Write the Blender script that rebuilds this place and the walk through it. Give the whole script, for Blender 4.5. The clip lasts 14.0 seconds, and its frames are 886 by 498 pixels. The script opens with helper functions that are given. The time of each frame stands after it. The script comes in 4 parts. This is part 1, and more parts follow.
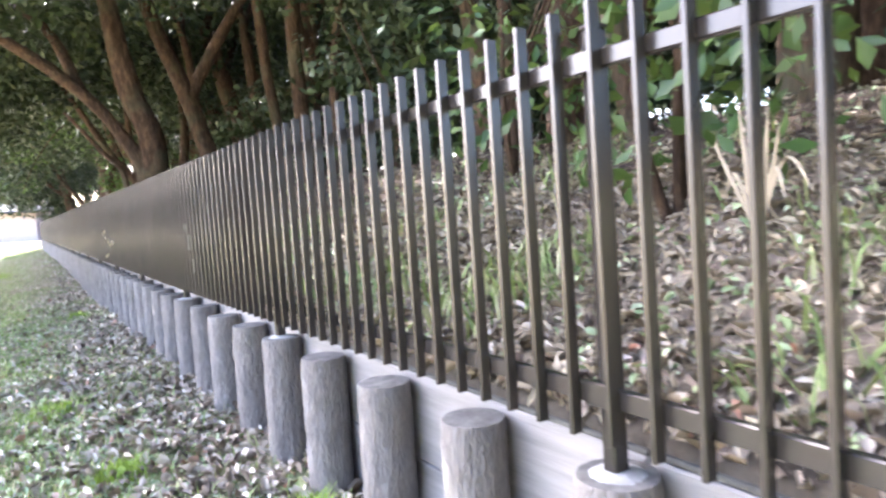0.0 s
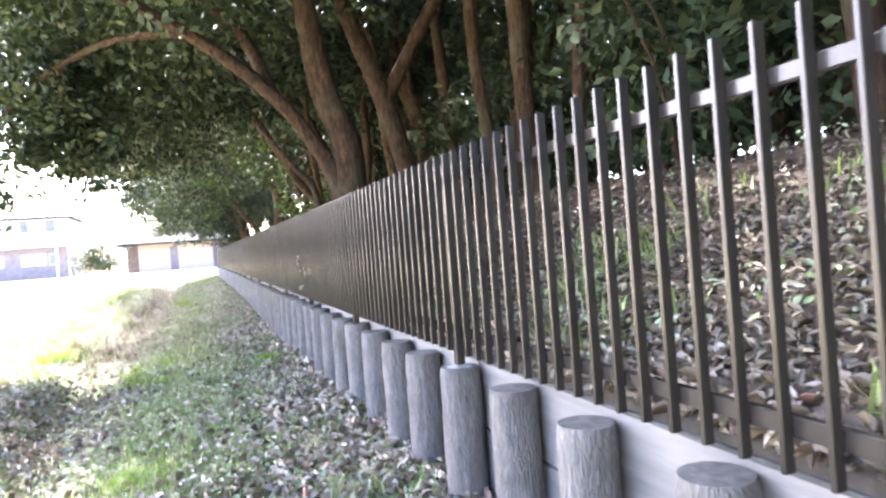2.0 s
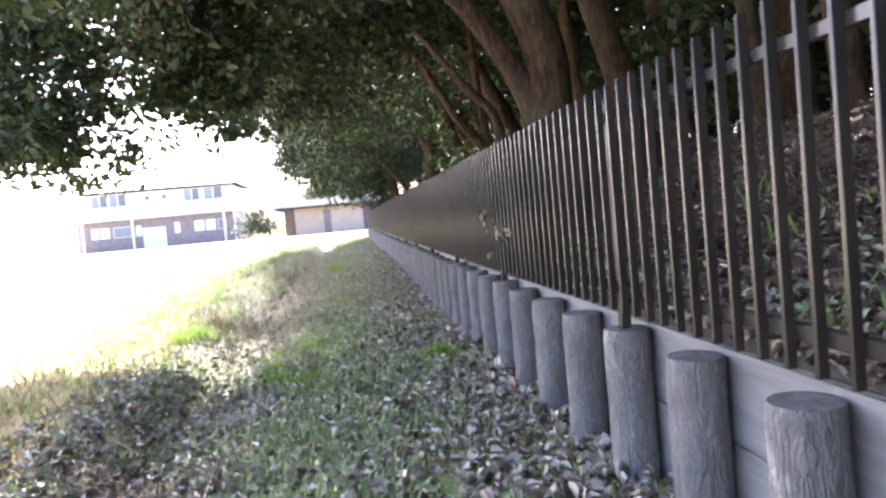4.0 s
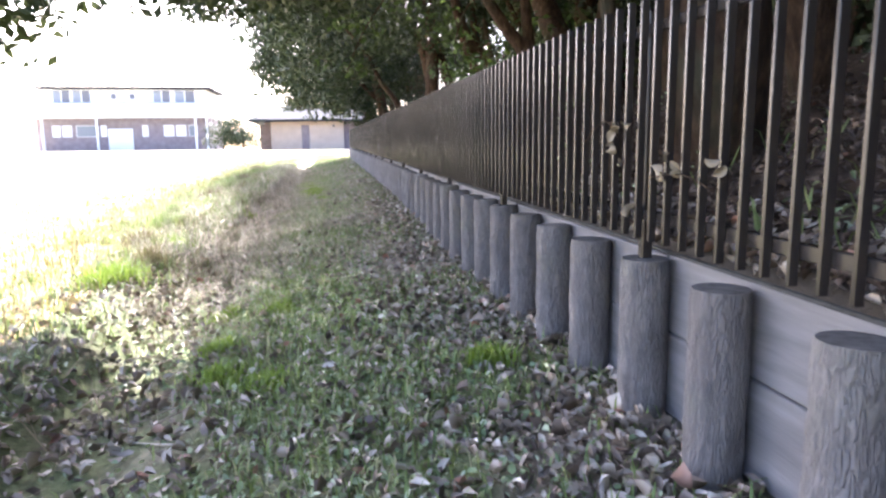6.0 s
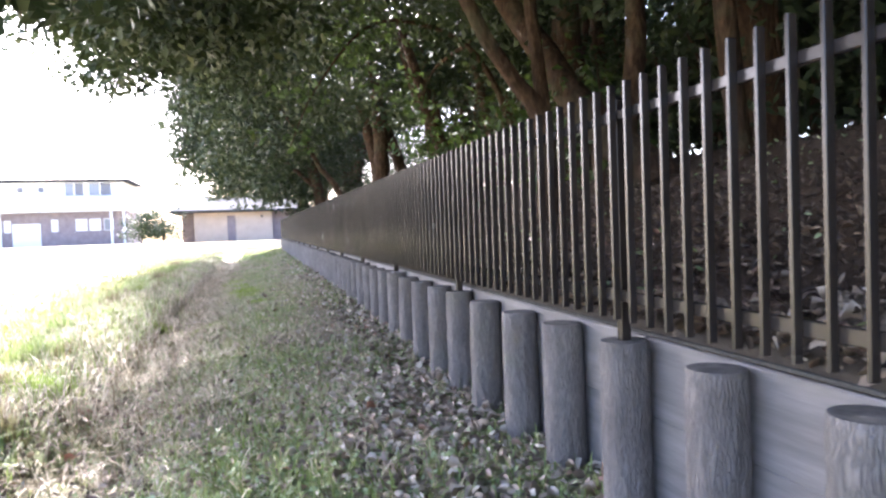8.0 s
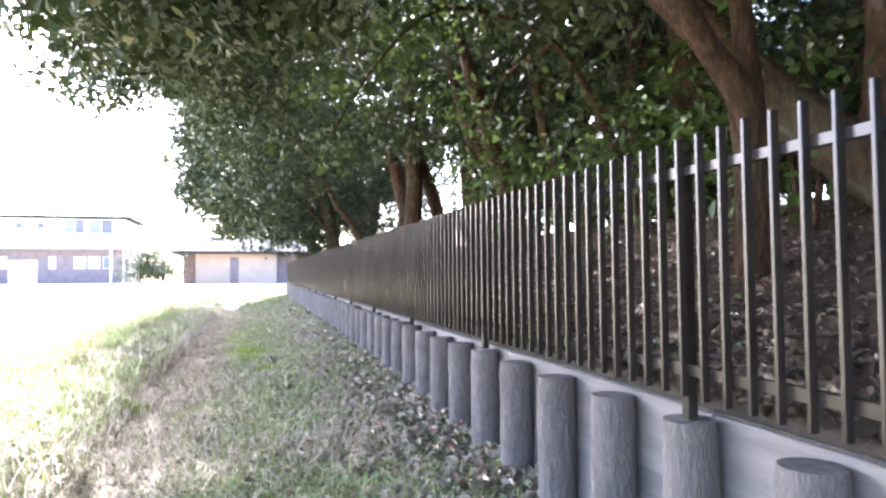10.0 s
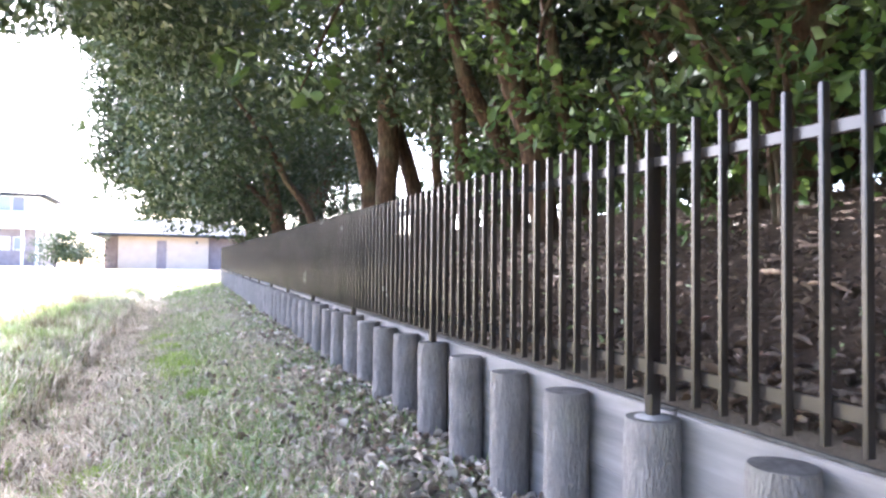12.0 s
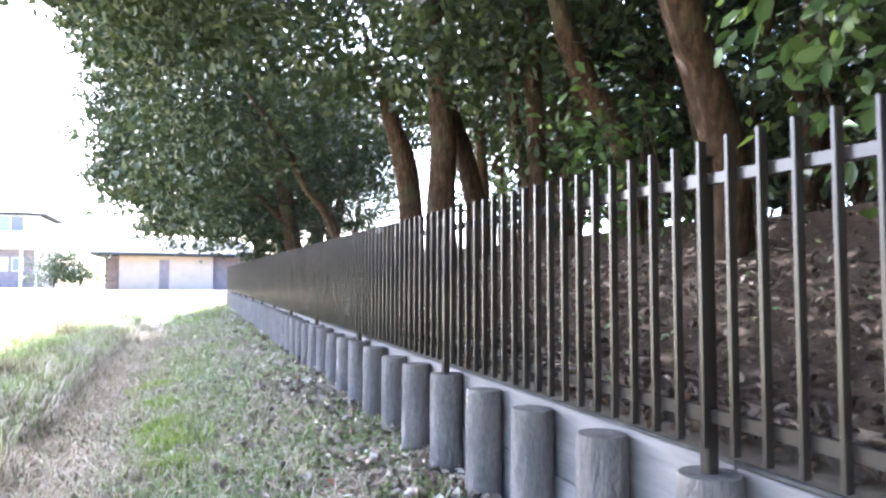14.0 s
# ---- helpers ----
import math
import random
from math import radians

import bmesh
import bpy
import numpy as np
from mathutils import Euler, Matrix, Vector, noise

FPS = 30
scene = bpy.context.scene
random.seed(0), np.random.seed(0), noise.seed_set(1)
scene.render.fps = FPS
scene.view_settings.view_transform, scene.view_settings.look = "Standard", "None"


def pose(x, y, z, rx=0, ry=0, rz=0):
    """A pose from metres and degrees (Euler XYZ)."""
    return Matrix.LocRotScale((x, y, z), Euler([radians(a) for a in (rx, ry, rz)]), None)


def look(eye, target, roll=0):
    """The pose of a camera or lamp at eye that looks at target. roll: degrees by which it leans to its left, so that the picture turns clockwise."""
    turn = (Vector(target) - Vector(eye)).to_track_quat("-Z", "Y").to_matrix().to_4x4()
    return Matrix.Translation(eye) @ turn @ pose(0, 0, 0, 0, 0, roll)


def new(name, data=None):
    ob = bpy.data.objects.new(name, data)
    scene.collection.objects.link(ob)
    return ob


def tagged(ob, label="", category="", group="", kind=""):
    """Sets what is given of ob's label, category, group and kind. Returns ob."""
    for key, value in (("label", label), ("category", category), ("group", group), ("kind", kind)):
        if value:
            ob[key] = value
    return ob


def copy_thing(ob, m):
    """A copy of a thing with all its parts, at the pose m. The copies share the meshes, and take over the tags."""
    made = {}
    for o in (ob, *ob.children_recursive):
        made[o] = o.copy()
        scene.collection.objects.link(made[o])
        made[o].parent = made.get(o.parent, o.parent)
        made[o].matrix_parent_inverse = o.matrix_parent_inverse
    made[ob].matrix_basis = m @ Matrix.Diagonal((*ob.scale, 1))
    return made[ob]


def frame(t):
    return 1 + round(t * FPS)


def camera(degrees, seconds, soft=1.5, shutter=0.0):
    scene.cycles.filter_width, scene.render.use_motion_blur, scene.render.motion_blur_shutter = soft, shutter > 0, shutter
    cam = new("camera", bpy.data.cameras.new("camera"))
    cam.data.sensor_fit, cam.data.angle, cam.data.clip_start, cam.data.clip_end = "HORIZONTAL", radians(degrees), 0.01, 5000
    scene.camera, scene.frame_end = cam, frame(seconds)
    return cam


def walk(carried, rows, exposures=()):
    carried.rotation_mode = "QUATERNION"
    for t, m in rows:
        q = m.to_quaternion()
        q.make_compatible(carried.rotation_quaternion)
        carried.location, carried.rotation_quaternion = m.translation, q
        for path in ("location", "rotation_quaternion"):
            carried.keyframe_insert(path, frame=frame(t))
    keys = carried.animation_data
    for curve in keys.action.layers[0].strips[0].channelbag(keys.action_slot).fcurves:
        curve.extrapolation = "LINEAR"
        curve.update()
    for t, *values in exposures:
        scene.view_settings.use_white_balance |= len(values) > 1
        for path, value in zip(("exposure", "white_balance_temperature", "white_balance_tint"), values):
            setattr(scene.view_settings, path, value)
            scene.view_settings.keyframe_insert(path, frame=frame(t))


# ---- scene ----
cam = camera(67.64, 14.0, soft=2.4, shutter=0.15)
EXPOSURES = [(0.0, 3.82, 5900, 20), (0.5, 3.97, 5940, 20), (1.5, 4.06, 5900, 21), (2.0, 3.82, 5860, 21), (3.0, 3.55, 5810, 21), (3.5, 3.0, 5810, 22), (6.0, 2.85, 5910, 24), (8.5, 3.05, 5810, 23), (11.0, 3.55, 5660, 22), (12.5, 3.55, 5590, 22), (14.0, 3.52, 5480, 18)]
ROWS = [
    (0.0, -0.982, -0.911, 1.162, -32.61, -3.39, 3.90),
    (0.5, -0.953, -0.342, 1.168, -25.08, -2.12, 2.93),
    (1.0, -0.962, 0.215, 1.170, -28.24, -0.10, 3.10),
    (1.5, -0.963, 0.765, 1.199, -20.21, -0.68, 4.11),
    (2.0, -1.057, 1.336, 1.181, -20.30, -0.22, 4.35),
    (2.5, -1.050, 1.924, 1.172, -16.68, 1.31, 4.90),
    (3.0, -1.071, 2.475, 1.165, -13.71, 0.07, 5.23),
    (3.5, -1.034, 3.034, 1.164, -8.80, -1.03, 6.58),
    (6.0, -1.162, 5.770, 1.116, -9.72, -8.92, 0.64),
    (6.5, -1.220, 6.289, 1.137, -10.81, -5.54, 0.79),
    (7.0, -1.179, 6.832, 1.167, -12.71, -2.39, 3.90),
    (7.5, -1.237, 7.342, 1.152, -12.91, -1.31, 0.69),
    (8.0, -1.306, 7.885, 1.139, -15.92, -1.60, 2.03),
    (8.5, -1.342, 8.464, 1.179, -12.86, -0.13, 1.91),
    (11.0, -1.400, 11.202, 1.205, -19.97, 3.17, -0.49),
    (11.5, -1.376, 11.742, 1.209, -21.62, 2.86, -0.49),
    (12.0, -1.423, 12.279, 1.225, -21.28, 1.65, -0.70),
    (12.5, -1.437, 12.796, 1.219, -21.71, -1.68, -0.66),
    (13.0, -1.431, 13.392, 1.205, -15.47, 3.13, 0.25),
    (13.5, -1.402, 13.955, 1.217, -21.09, 2.63, -0.14),
    (14.0, -1.373, 14.544, 1.294, -20.93, 3.09, -0.14),
]
walk(cam, [(t, pose(x, y, z, 90 + pitch, roll, yaw)) for t, x, y, z, yaw, pitch, roll in ROWS],
     exposures=EXPOSURES)

# ---------------------------------------------------------------- light
SUN_DIR = Vector((-0.38, 1.0, 1.0)).normalized()
world = bpy.data.worlds.new("world")
scene.world = world
world.use_nodes = True
wn = world.node_tree.nodes
wn.clear()
w_out = wn.new("ShaderNodeOutputWorld")
w_bg = wn.new("ShaderNodeBackground")
w_sky = wn.new("ShaderNodeTexSky")
w_sky.sky_type = "NISHITA"
w_sky.sun_disc = False
w_sky.sun_elevation = math.asin(SUN_DIR.z)
w_sky.sun_rotation = math.atan2(SUN_DIR.x, SUN_DIR.y)
w_sky.dust_density = 4.0
w_bg.inputs["Strength"].default_value = 0.15
world.node_tree.links.new(w_sky.outputs[0], w_bg.inputs[0])
world.node_tree.links.new(w_bg.outputs[0], w_out.inputs[0])
sun = new("sun", bpy.data.lights.new("sun", "SUN"))
sun.data.energy, sun.data.angle, sun.data.color = 5.0, radians(0.6), (1.0, 0.95, 0.86)
sun.matrix_world = look(SUN_DIR * 60, (0, 0, 0))

# ---------------------------------------------------------------- plan
SLOPE = 0.01017          # the fence climbs gently along y
PITCH = 2.0              # from post to post
FIRST, LAST = -2, 20     # panels
END_Y = 2.0 * LAST


def log_top(y):
    return 0.70 + SLOPE * (y - 8)


GROUND_Y = [(-60, 0.05), (0, 0.06), (4, 0.11), (9, 0.11), (12, 0.11), (15, 0.22), (18, 0.29), (24, 0.36), (40, 0.52), (62, 0.84), (80, 0.95), (4000, 0.95)]


def along(table, v):
    return float(np.interp(v, [a for a, _ in table], [b for _, b in table]))


def ground_base(x, y):
    """Ground level without the small bumps."""
    foot = along(GROUND_Y, y)
    if x > 0.07:                                   # soil behind the wall
        top = log_top(max(-60.0, min(y, 60.0))) + 0.014
        rise = 0.40 * min(x, 2.4) + 0.10 * max(0.0, min(x, 30.0) - 2.4)
        fade = 1.0 if y < END_Y + 2 else max(0.0, 1 - (y - END_Y - 2) / 12)
        return foot + (top + rise - foot) * fade
    if y > END_Y + 2:
        return foot
    drop = along([(-4000, 0.22), (-6, 0.22), (-3.5, 0.13), (-2.85, 0.10), (-2.62, 0.17), (-2.42, 0.28), (-2.1, 0.29), (-1.78, 0.19), (-1.25, 0.12), (-0.5, 0.02), (0, 0.0)], x)
    return foot - drop * along([(40, 1.0), (90, 0.3), (4000, 0.3)], y)


def ground_z(x, y):
    z = ground_base(x, y)
    if -8 < x < 6 and -8 < y < 60:
        k = min(1.0, max(0.12, (x - 0.07) / 0.5)) if x > 0.07 else 1.0
        z += k * (0.035 * noise.noise((x * 1.3, y * 1.3, 0)) + 0.016 * noise.noise((x * 5, y * 5, 7)))
    return z


# ---------------------------------------------------------------- materials
def material(name, base, rough=0.8, metal=0.0, spec=0.5):
    m = bpy.data.materials.new(name)
    m.use_nodes = True
    b = m.node_tree.nodes["Principled BSDF"]
    b.inputs["Base Color"].default_value = (*base, 1)
    b.inputs["Roughness"].default_value = rough
    b.inputs["Metallic"].default_value = metal
    b.inputs["Specular IOR Level"].default_value = spec
    return m


def node(m, kind, **inputs):
    n = m.node_tree.nodes.new(kind)
    for k, v in inputs.items():
        n.inputs[k.replace("_", " ")].default_value = v
    return n


def link(m, a, b):
    m.node_tree.links.new(a, b)


def coords(m, scale=(1, 1, 1), world_space=True):
    mp = node(m, "ShaderNodeMapping")
    mp.inputs["Scale"].default_value = scale
    if world_space:
        g = node(m, "ShaderNodeNewGeometry")
        link(m, g.outputs["Position"], mp.inputs[0])
    else:
        g = node(m, "ShaderNodeTexCoord")
        link(m, g.outputs["Object"], mp.inputs[0])
    return mp.outputs[0]


def noise_tex(m, vec, scale, detail=4.0, rough=0.6):
    n = node(m, "ShaderNodeTexNoise", Scale=scale, Detail=detail, Roughness=rough)
    link(m, vec, n.inputs["Vector"])
    return n.outputs["Fac"]


def ramp(m, fac, stops):
    r = node(m, "ShaderNodeValToRGB")
    r.color_ramp.elements[0].position, r.color_ramp.elements[0].color = stops[0][0], (*stops[0][1], 1)
    r.color_ramp.elements[1].position, r.color_ramp.elements[1].color = stops[-1][0], (*stops[-1][1], 1)
    for p, c in stops[1:-1]:
        e = r.color_ramp.elements.new(p)
        e.color = (*c, 1)
    link(m, fac, r.inputs[0])
    return r.outputs[0]


def mix(m, fac, a, b, blend="MIX"):
    n = node(m, "ShaderNodeMix")
    n.data_type, n.blend_type = "RGBA", blend
    for sock, v in ((n.inputs[0], fac), (n.inputs[6], a), (n.inputs[7], b)):
        if isinstance(v, (int, float)):
            sock.default_value = v
        elif isinstance(v, tuple):
            sock.default_value = (*v, 1)
        else:
            link(m, v, sock)
    return n.outputs[2]


def maths(m, op, a, b=0.5, c=None):
    n = node(m, "ShaderNodeMath")
    n.operation = op
    for i, v in enumerate((a, b) if c is None else (a, b, c)):
        if isinstance(v, (int, float)):
            n.inputs[i].default_value = v
        else:
            link(m, v, n.inputs[i])
    return n.outputs[0]


def paint(m, colour):
    link(m, colour, m.node_tree.nodes["Principled BSDF"].inputs["Base Color"])


def rough_by(m, value):
    link(m, value, m.node_tree.nodes["Principled BSDF"].inputs["Roughness"])


def bump(m, height, strength=0.4, distance=0.01):
    b = node(m, "ShaderNodeBump", Strength=strength, Distance=distance)
    link(m, height, b.inputs["Height"])
    link(m, b.outputs[0], m.node_tree.nodes["Principled BSDF"].inputs["Normal"])


def per_object(m):
    return node(m, "ShaderNodeObjectInfo").outputs["Random"]


def per_island(m):
    return node(m, "ShaderNodeNewGeometry").outputs["Random Per Island"]


# bronze-brown painted metal of the fence
M_METAL = material("bronze_paint", (0.07, 0.058, 0.05), 0.34, 0.0, 0.55)
v = coords(M_METAL, (1, 1, 1))
dust = noise_tex(M_METAL, v, 2.2, 3.0)
paint(M_METAL, mix(M_METAL, ramp(M_METAL, dust, [(0.35, (0, 0, 0)), (0.7, (1, 1, 1))]), (0.027, 0.0232, 0.0215), (0.041, 0.0358, 0.033)))
rough_by(M_METAL, maths(M_METAL, "MULTIPLY_ADD", dust, 0.16, 0.16))
bump(M_METAL, noise_tex(M_METAL, v, 160.0, 2.0), 0.05, 0.001)

# grey moulded concrete with a bark face
M_BARK_CONCRETE = material("bark_concrete", (0.2, 0.19, 0.2), 0.9)
v = coords(M_BARK_CONCRETE)
stain = noise_tex(M_BARK_CONCRETE, v, 6.0, 6.0, 0.65)
fur = noise_tex(M_BARK_CONCRETE, coords(M_BARK_CONCRETE, (85, 85, 15)), 1.0, 2.5, 0.5)
ridge = ramp(M_BARK_CONCRETE, maths(M_BARK_CONCRETE, "ABSOLUTE", maths(M_BARK_CONCRETE, "SUBTRACT", fur, 0.5)), [(0.0, (0, 0, 0)), (0.13, (1, 1, 1))])
grain = noise_tex(M_BARK_CONCRETE, coords(M_BARK_CONCRETE, (70, 70, 22)), 1.0, 5.0, 0.65)
c = mix(M_BARK_CONCRETE, ramp(M_BARK_CONCRETE, stain, [(0.3, (0, 0, 0)), (0.72, (1, 1, 1))]), (0.15, 0.14, 0.134), (0.30, 0.282, 0.27))
c = mix(M_BARK_CONCRETE, maths(M_BARK_CONCRETE, "MULTIPLY", per_object(M_BARK_CONCRETE), 0.6), c, (0.185, 0.17, 0.16))
c = mix(M_BARK_CONCRETE, ramp(M_BARK_CONCRETE, noise_tex(M_BARK_CONCRETE, v, 3.1, 3.0), [(0.58, (0, 0, 0)), (0.8, (0.5, 0.5, 0.5))]), c, (0.23, 0.24, 0.18))
c = mix(M_BARK_CONCRETE, ramp(M_BARK_CONCRETE, ridge, [(0.0, (0.45, 0.45, 0.45)), (0.6, (0, 0, 0))]), c, (0.11, 0.105, 0.103))
paint(M_BARK_CONCRETE, c)
bump(M_BARK_CONCRETE, maths(M_BARK_CONCRETE, "MULTIPLY_ADD", grain, 0.6, ridge), 0.9, 0.007)

M_CUT = material("cut_end", (0.12, 0.115, 0.11), 0.92)
paint(M_CUT, ramp(M_CUT, noise_tex(M_CUT, coords(M_CUT), 22.0, 5.0), [(0.3, (0.07, 0.068, 0.062)), (0.7, (0.17, 0.165, 0.155))]))
bump(M_CUT, noise_tex(M_CUT, coords(M_CUT), 70.0), 0.4, 0.004)

M_PLANK = material("wall_concrete", (0.42, 0.42, 0.44), 0.85)
v = coords(M_PLANK, (1, 0.25, 2.6))
streak = noise_tex(M_PLANK, v, 7.0, 6.0, 0.6)
c = ramp(M_PLANK, streak, [(0.25, (0.15, 0.141, 0.136)), (0.75, (0.285, 0.27, 0.262))])
c = mix(M_PLANK, ramp(M_PLANK, noise_tex(M_PLANK, coords(M_PLANK), 2.3, 5.0), [(0.55, (0, 0, 0)), (0.8, (0.55, 0.55, 0.55))]), c, (0.19, 0.187, 0.175))
paint(M_PLANK, c)
bump(M_PLANK, noise_tex(M_PLANK, coords(M_PLANK, (1, 0.12, 3)), 30.0, 5.0), 0.5, 0.005)

M_COPING = material("mossy_coping", (0.08, 0.08, 0.075), 0.95, spec=0.25)
paint(M_COPING, ramp(M_COPING, noise_tex(M_COPING, coords(M_COPING), 14.0, 6.0, 0.7), [(0.3, (0.05, 0.05, 0.047)), (0.55, (0.085, 0.085, 0.078)), (0.8, (0.15, 0.15, 0.13))]))
bump(M_COPING, noise_tex(M_COPING, coords(M_COPING), 55.0, 4.0), 0.5, 0.005)

M_MORTAR = material("mortar", (0.5, 0.5, 0.49), 0.9)
paint(M_MORTAR, ramp(M_MORTAR, noise_tex(M_MORTAR, coords(M_MORTAR), 30.0), [(0.3, (0.25, 0.25, 0.24)), (0.7, (0.42, 0.42, 0.41))]))
bump(M_MORTAR, noise_tex(M_MORTAR, coords(M_MORTAR), 60.0), 0.5, 0.005)

# ground: soil, humus darkened for shade, moss, worn path and dry grass by place
M_GROUND = material("ground", (0.1, 0.08, 0.06), 0.95, spec=0.2)
v = coords(M_GROUND)
fine = noise_tex(M_GROUND, v, 26.0, 7.0, 0.7)
broad = noise_tex(M_GROUND, v, 1.1, 5.0, 0.6)
soil = ramp(M_GROUND, fine, [(0.25, (0.09, 0.072, 0.056)), (0.5, (0.22, 0.18, 0.14)), (0.75, (0.42, 0.365, 0.295))])
green = ramp(M_GROUND, fine, [(0.3, (0.085, 0.115, 0.05)), (0.7, (0.26, 0.31, 0.14))])
straw = ramp(M_GROUND, fine, [(0.25, (0.20, 0.17, 0.13)), (0.75, (0.52, 0.46, 0.36))])
sep = node(M_GROUND, "ShaderNodeSeparateXYZ")
link(M_GROUND, v, sep.inputs[0])
wob = maths(M_GROUND, "MULTIPLY_ADD", noise_tex(M_GROUND, v, 0.7, 3.0), 1.0, -0.5)
px = maths(M_GROUND, "ADD", sep.outputs["X"], wob)
green_fac = ramp(M_GROUND, broad, [(0.36, (0, 0, 0)), (0.54, (1, 1, 1))])
green_fac = mix(M_GROUND, maths(M_GROUND, "GREATER_THAN", sep.outputs["X"], 0.05), green_fac, (0, 0, 0))
# dark brown soil of the hollow; on the bank it also paints tree shade
humus_shade = ramp(M_GROUND, fine, [(0.25, (0.03, 0.022, 0.017)), (0.5, (0.07, 0.05, 0.036)), (0.75, (0.14, 0.105, 0.078))])
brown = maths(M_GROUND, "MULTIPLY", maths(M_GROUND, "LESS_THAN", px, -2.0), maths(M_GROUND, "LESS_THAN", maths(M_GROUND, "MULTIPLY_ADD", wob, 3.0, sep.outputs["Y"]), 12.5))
# mask of the bank darkened as shade, plus the brown hollow
mould_shade = maths(M_GROUND, "MAXIMUM", maths(M_GROUND, "MULTIPLY", maths(M_GROUND, "GREATER_THAN", sep.outputs["X"], 0.3), maths(M_GROUND, "MAXIMUM", maths(M_GROUND, "GREATER_THAN", px, 1.45), maths(M_GROUND, "GREATER_THAN", maths(M_GROUND, "MULTIPLY_ADD", wob, 3.0, sep.outputs["Y"]), 1.5))), maths(M_GROUND, "MULTIPLY", brown, 0.8))
c = mix(M_GROUND, maths(M_GROUND, "MULTIPLY", green_fac, 0.9), mix(M_GROUND, mould_shade, soil, humus_shade), green)
field = maths(M_GROUND, "LESS_THAN", px, -3.0)
path_a = maths(M_GROUND, "SMOOTH_MIN", maths(M_GROUND, "ADD", px, 2.75), maths(M_GROUND, "MULTIPLY_ADD", px, -1.0, -1.75), 0.3)
late = ramp(M_GROUND, maths(M_GROUND, "MULTIPLY_ADD", sep.outputs["Y"], 0.1, -1.15), [(0.0, (0.0, 0.0, 0.0)), (0.7, (1, 1, 1))])
path_fac = ramp(M_GROUND, path_a, [(0.0, (0, 0, 0)), (0.3, (1, 1, 1))])
c = mix(M_GROUND, maths(M_GROUND, "MULTIPLY", maths(M_GROUND, "MULTIPLY", path_fac, late), 0.8), c, straw)
edge = ramp(M_GROUND, maths(M_GROUND, "MULTIPLY_ADD", px, -0.1, -0.3), [(0.0, (1, 1, 1)), (0.25, (0.75, 0.75, 0.75)), (0.8, (0, 0, 0))])
golden = ramp(M_GROUND, noise_tex(M_GROUND, v, 5.0, 6.0, 0.7), [(0.35, (0.20, 0.11, 0.05)), (0.5, (0.40, 0.28, 0.13)), (0.62, (0.33, 0.31, 0.11)), (0.75, (0.58, 0.48, 0.28))])
meadow = mix(M_GROUND, edge, mix(M_GROUND, maths(M_GROUND, "MULTIPLY", green_fac, 0.5), (0.55, 0.49, 0.38), (0.40, 0.39, 0.20)), golden)
c = mix(M_GROUND, maths(M_GROUND, "MULTIPLY", field, 0.85), c, meadow)
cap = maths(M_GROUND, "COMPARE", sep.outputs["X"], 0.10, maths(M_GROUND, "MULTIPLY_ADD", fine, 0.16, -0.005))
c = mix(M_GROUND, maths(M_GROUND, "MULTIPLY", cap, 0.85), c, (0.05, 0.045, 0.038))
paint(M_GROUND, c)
bump(M_GROUND, fine, 0.8, 0.03)


def leaf_material(name, stops, rough, translucent, spec=0.5):
    m = material(name, stops[0][1], rough, spec=spec)
    paint(m, ramp(m, per_island(m), stops))
    if translucent:
        b = m.node_tree.nodes["Principled BSDF"]
        out = m.node_tree.nodes["Material Output"]
        t = node(m, "ShaderNodeBsdfTranslucent")
        link(m, mix(m, 0.6, ramp(m, per_island(m), stops), (0.15, 0.20, 0.04)), t.inputs[0])
        s = node(m, "ShaderNodeMixShader")
        s.inputs[0].default_value = translucent
        link(m, b.outputs[0], s.inputs[1])
        link(m, t.outputs[0], s.inputs[2])
        link(m, s.outputs[0], out.inputs[0])
    return m


M_LEAF = leaf_material("evergreen_leaf", [(0.0, (0.023, 0.038, 0.02)), (0.5, (0.036, 0.057, 0.027)), (0.85, (0.05, 0.072, 0.033)), (1.0, (0.076, 0.092, 0.041))], 0.5, 0.07, 0.25)
M_SHRUB = leaf_material("shrub_leaf", [(0.0, (0.028, 0.06, 0.016)), (0.6, (0.05, 0.10, 0.025)), (1.0, (0.08, 0.125, 0.032))], 0.42, 0.2, 0.3)
# bank leaves with the shade under the trees put into their colour
M_SHADED_LEAF = leaf_material("shaded_leaf", [(0.0, (0.035, 0.024, 0.018)), (0.4, (0.075, 0.052, 0.038)), (0.8, (0.11, 0.08, 0.058)), (0.97, (0.23, 0.185, 0.135)), (1.0, (0.14, 0.06, 0.037))], 0.55, 0.0)
M_LITTER = leaf_material("dead_leaf", [(0.0, (0.10, 0.075, 0.06)), (0.3, (0.25, 0.20, 0.155)), (0.65, (0.44, 0.375, 0.30)), (0.93, (0.66, 0.61, 0.53)), (1.0, (0.36, 0.17, 0.11))], 0.5, 0.0)
M_GRASS = leaf_material("grass_blade", [(0.0, (0.14, 0.20, 0.065)), (0.5, (0.25, 0.35, 0.12)), (0.78, (0.36, 0.43, 0.18)), (1.0, (0.52, 0.49, 0.31))], 0.6, 0.3)
M_WEED = leaf_material("weed_leaf", [(0.0, (0.15, 0.21, 0.10)), (0.5, (0.29, 0.39, 0.20)), (1.0, (0.50, 0.58, 0.38))], 0.5, 0.2)
M_FRESH = leaf_material("fresh_grass", [(0.0, (0.16, 0.26, 0.03)), (0.6, (0.26, 0.40, 0.045)), (1.0, (0.38, 0.50, 0.09))], 0.5, 0.35)
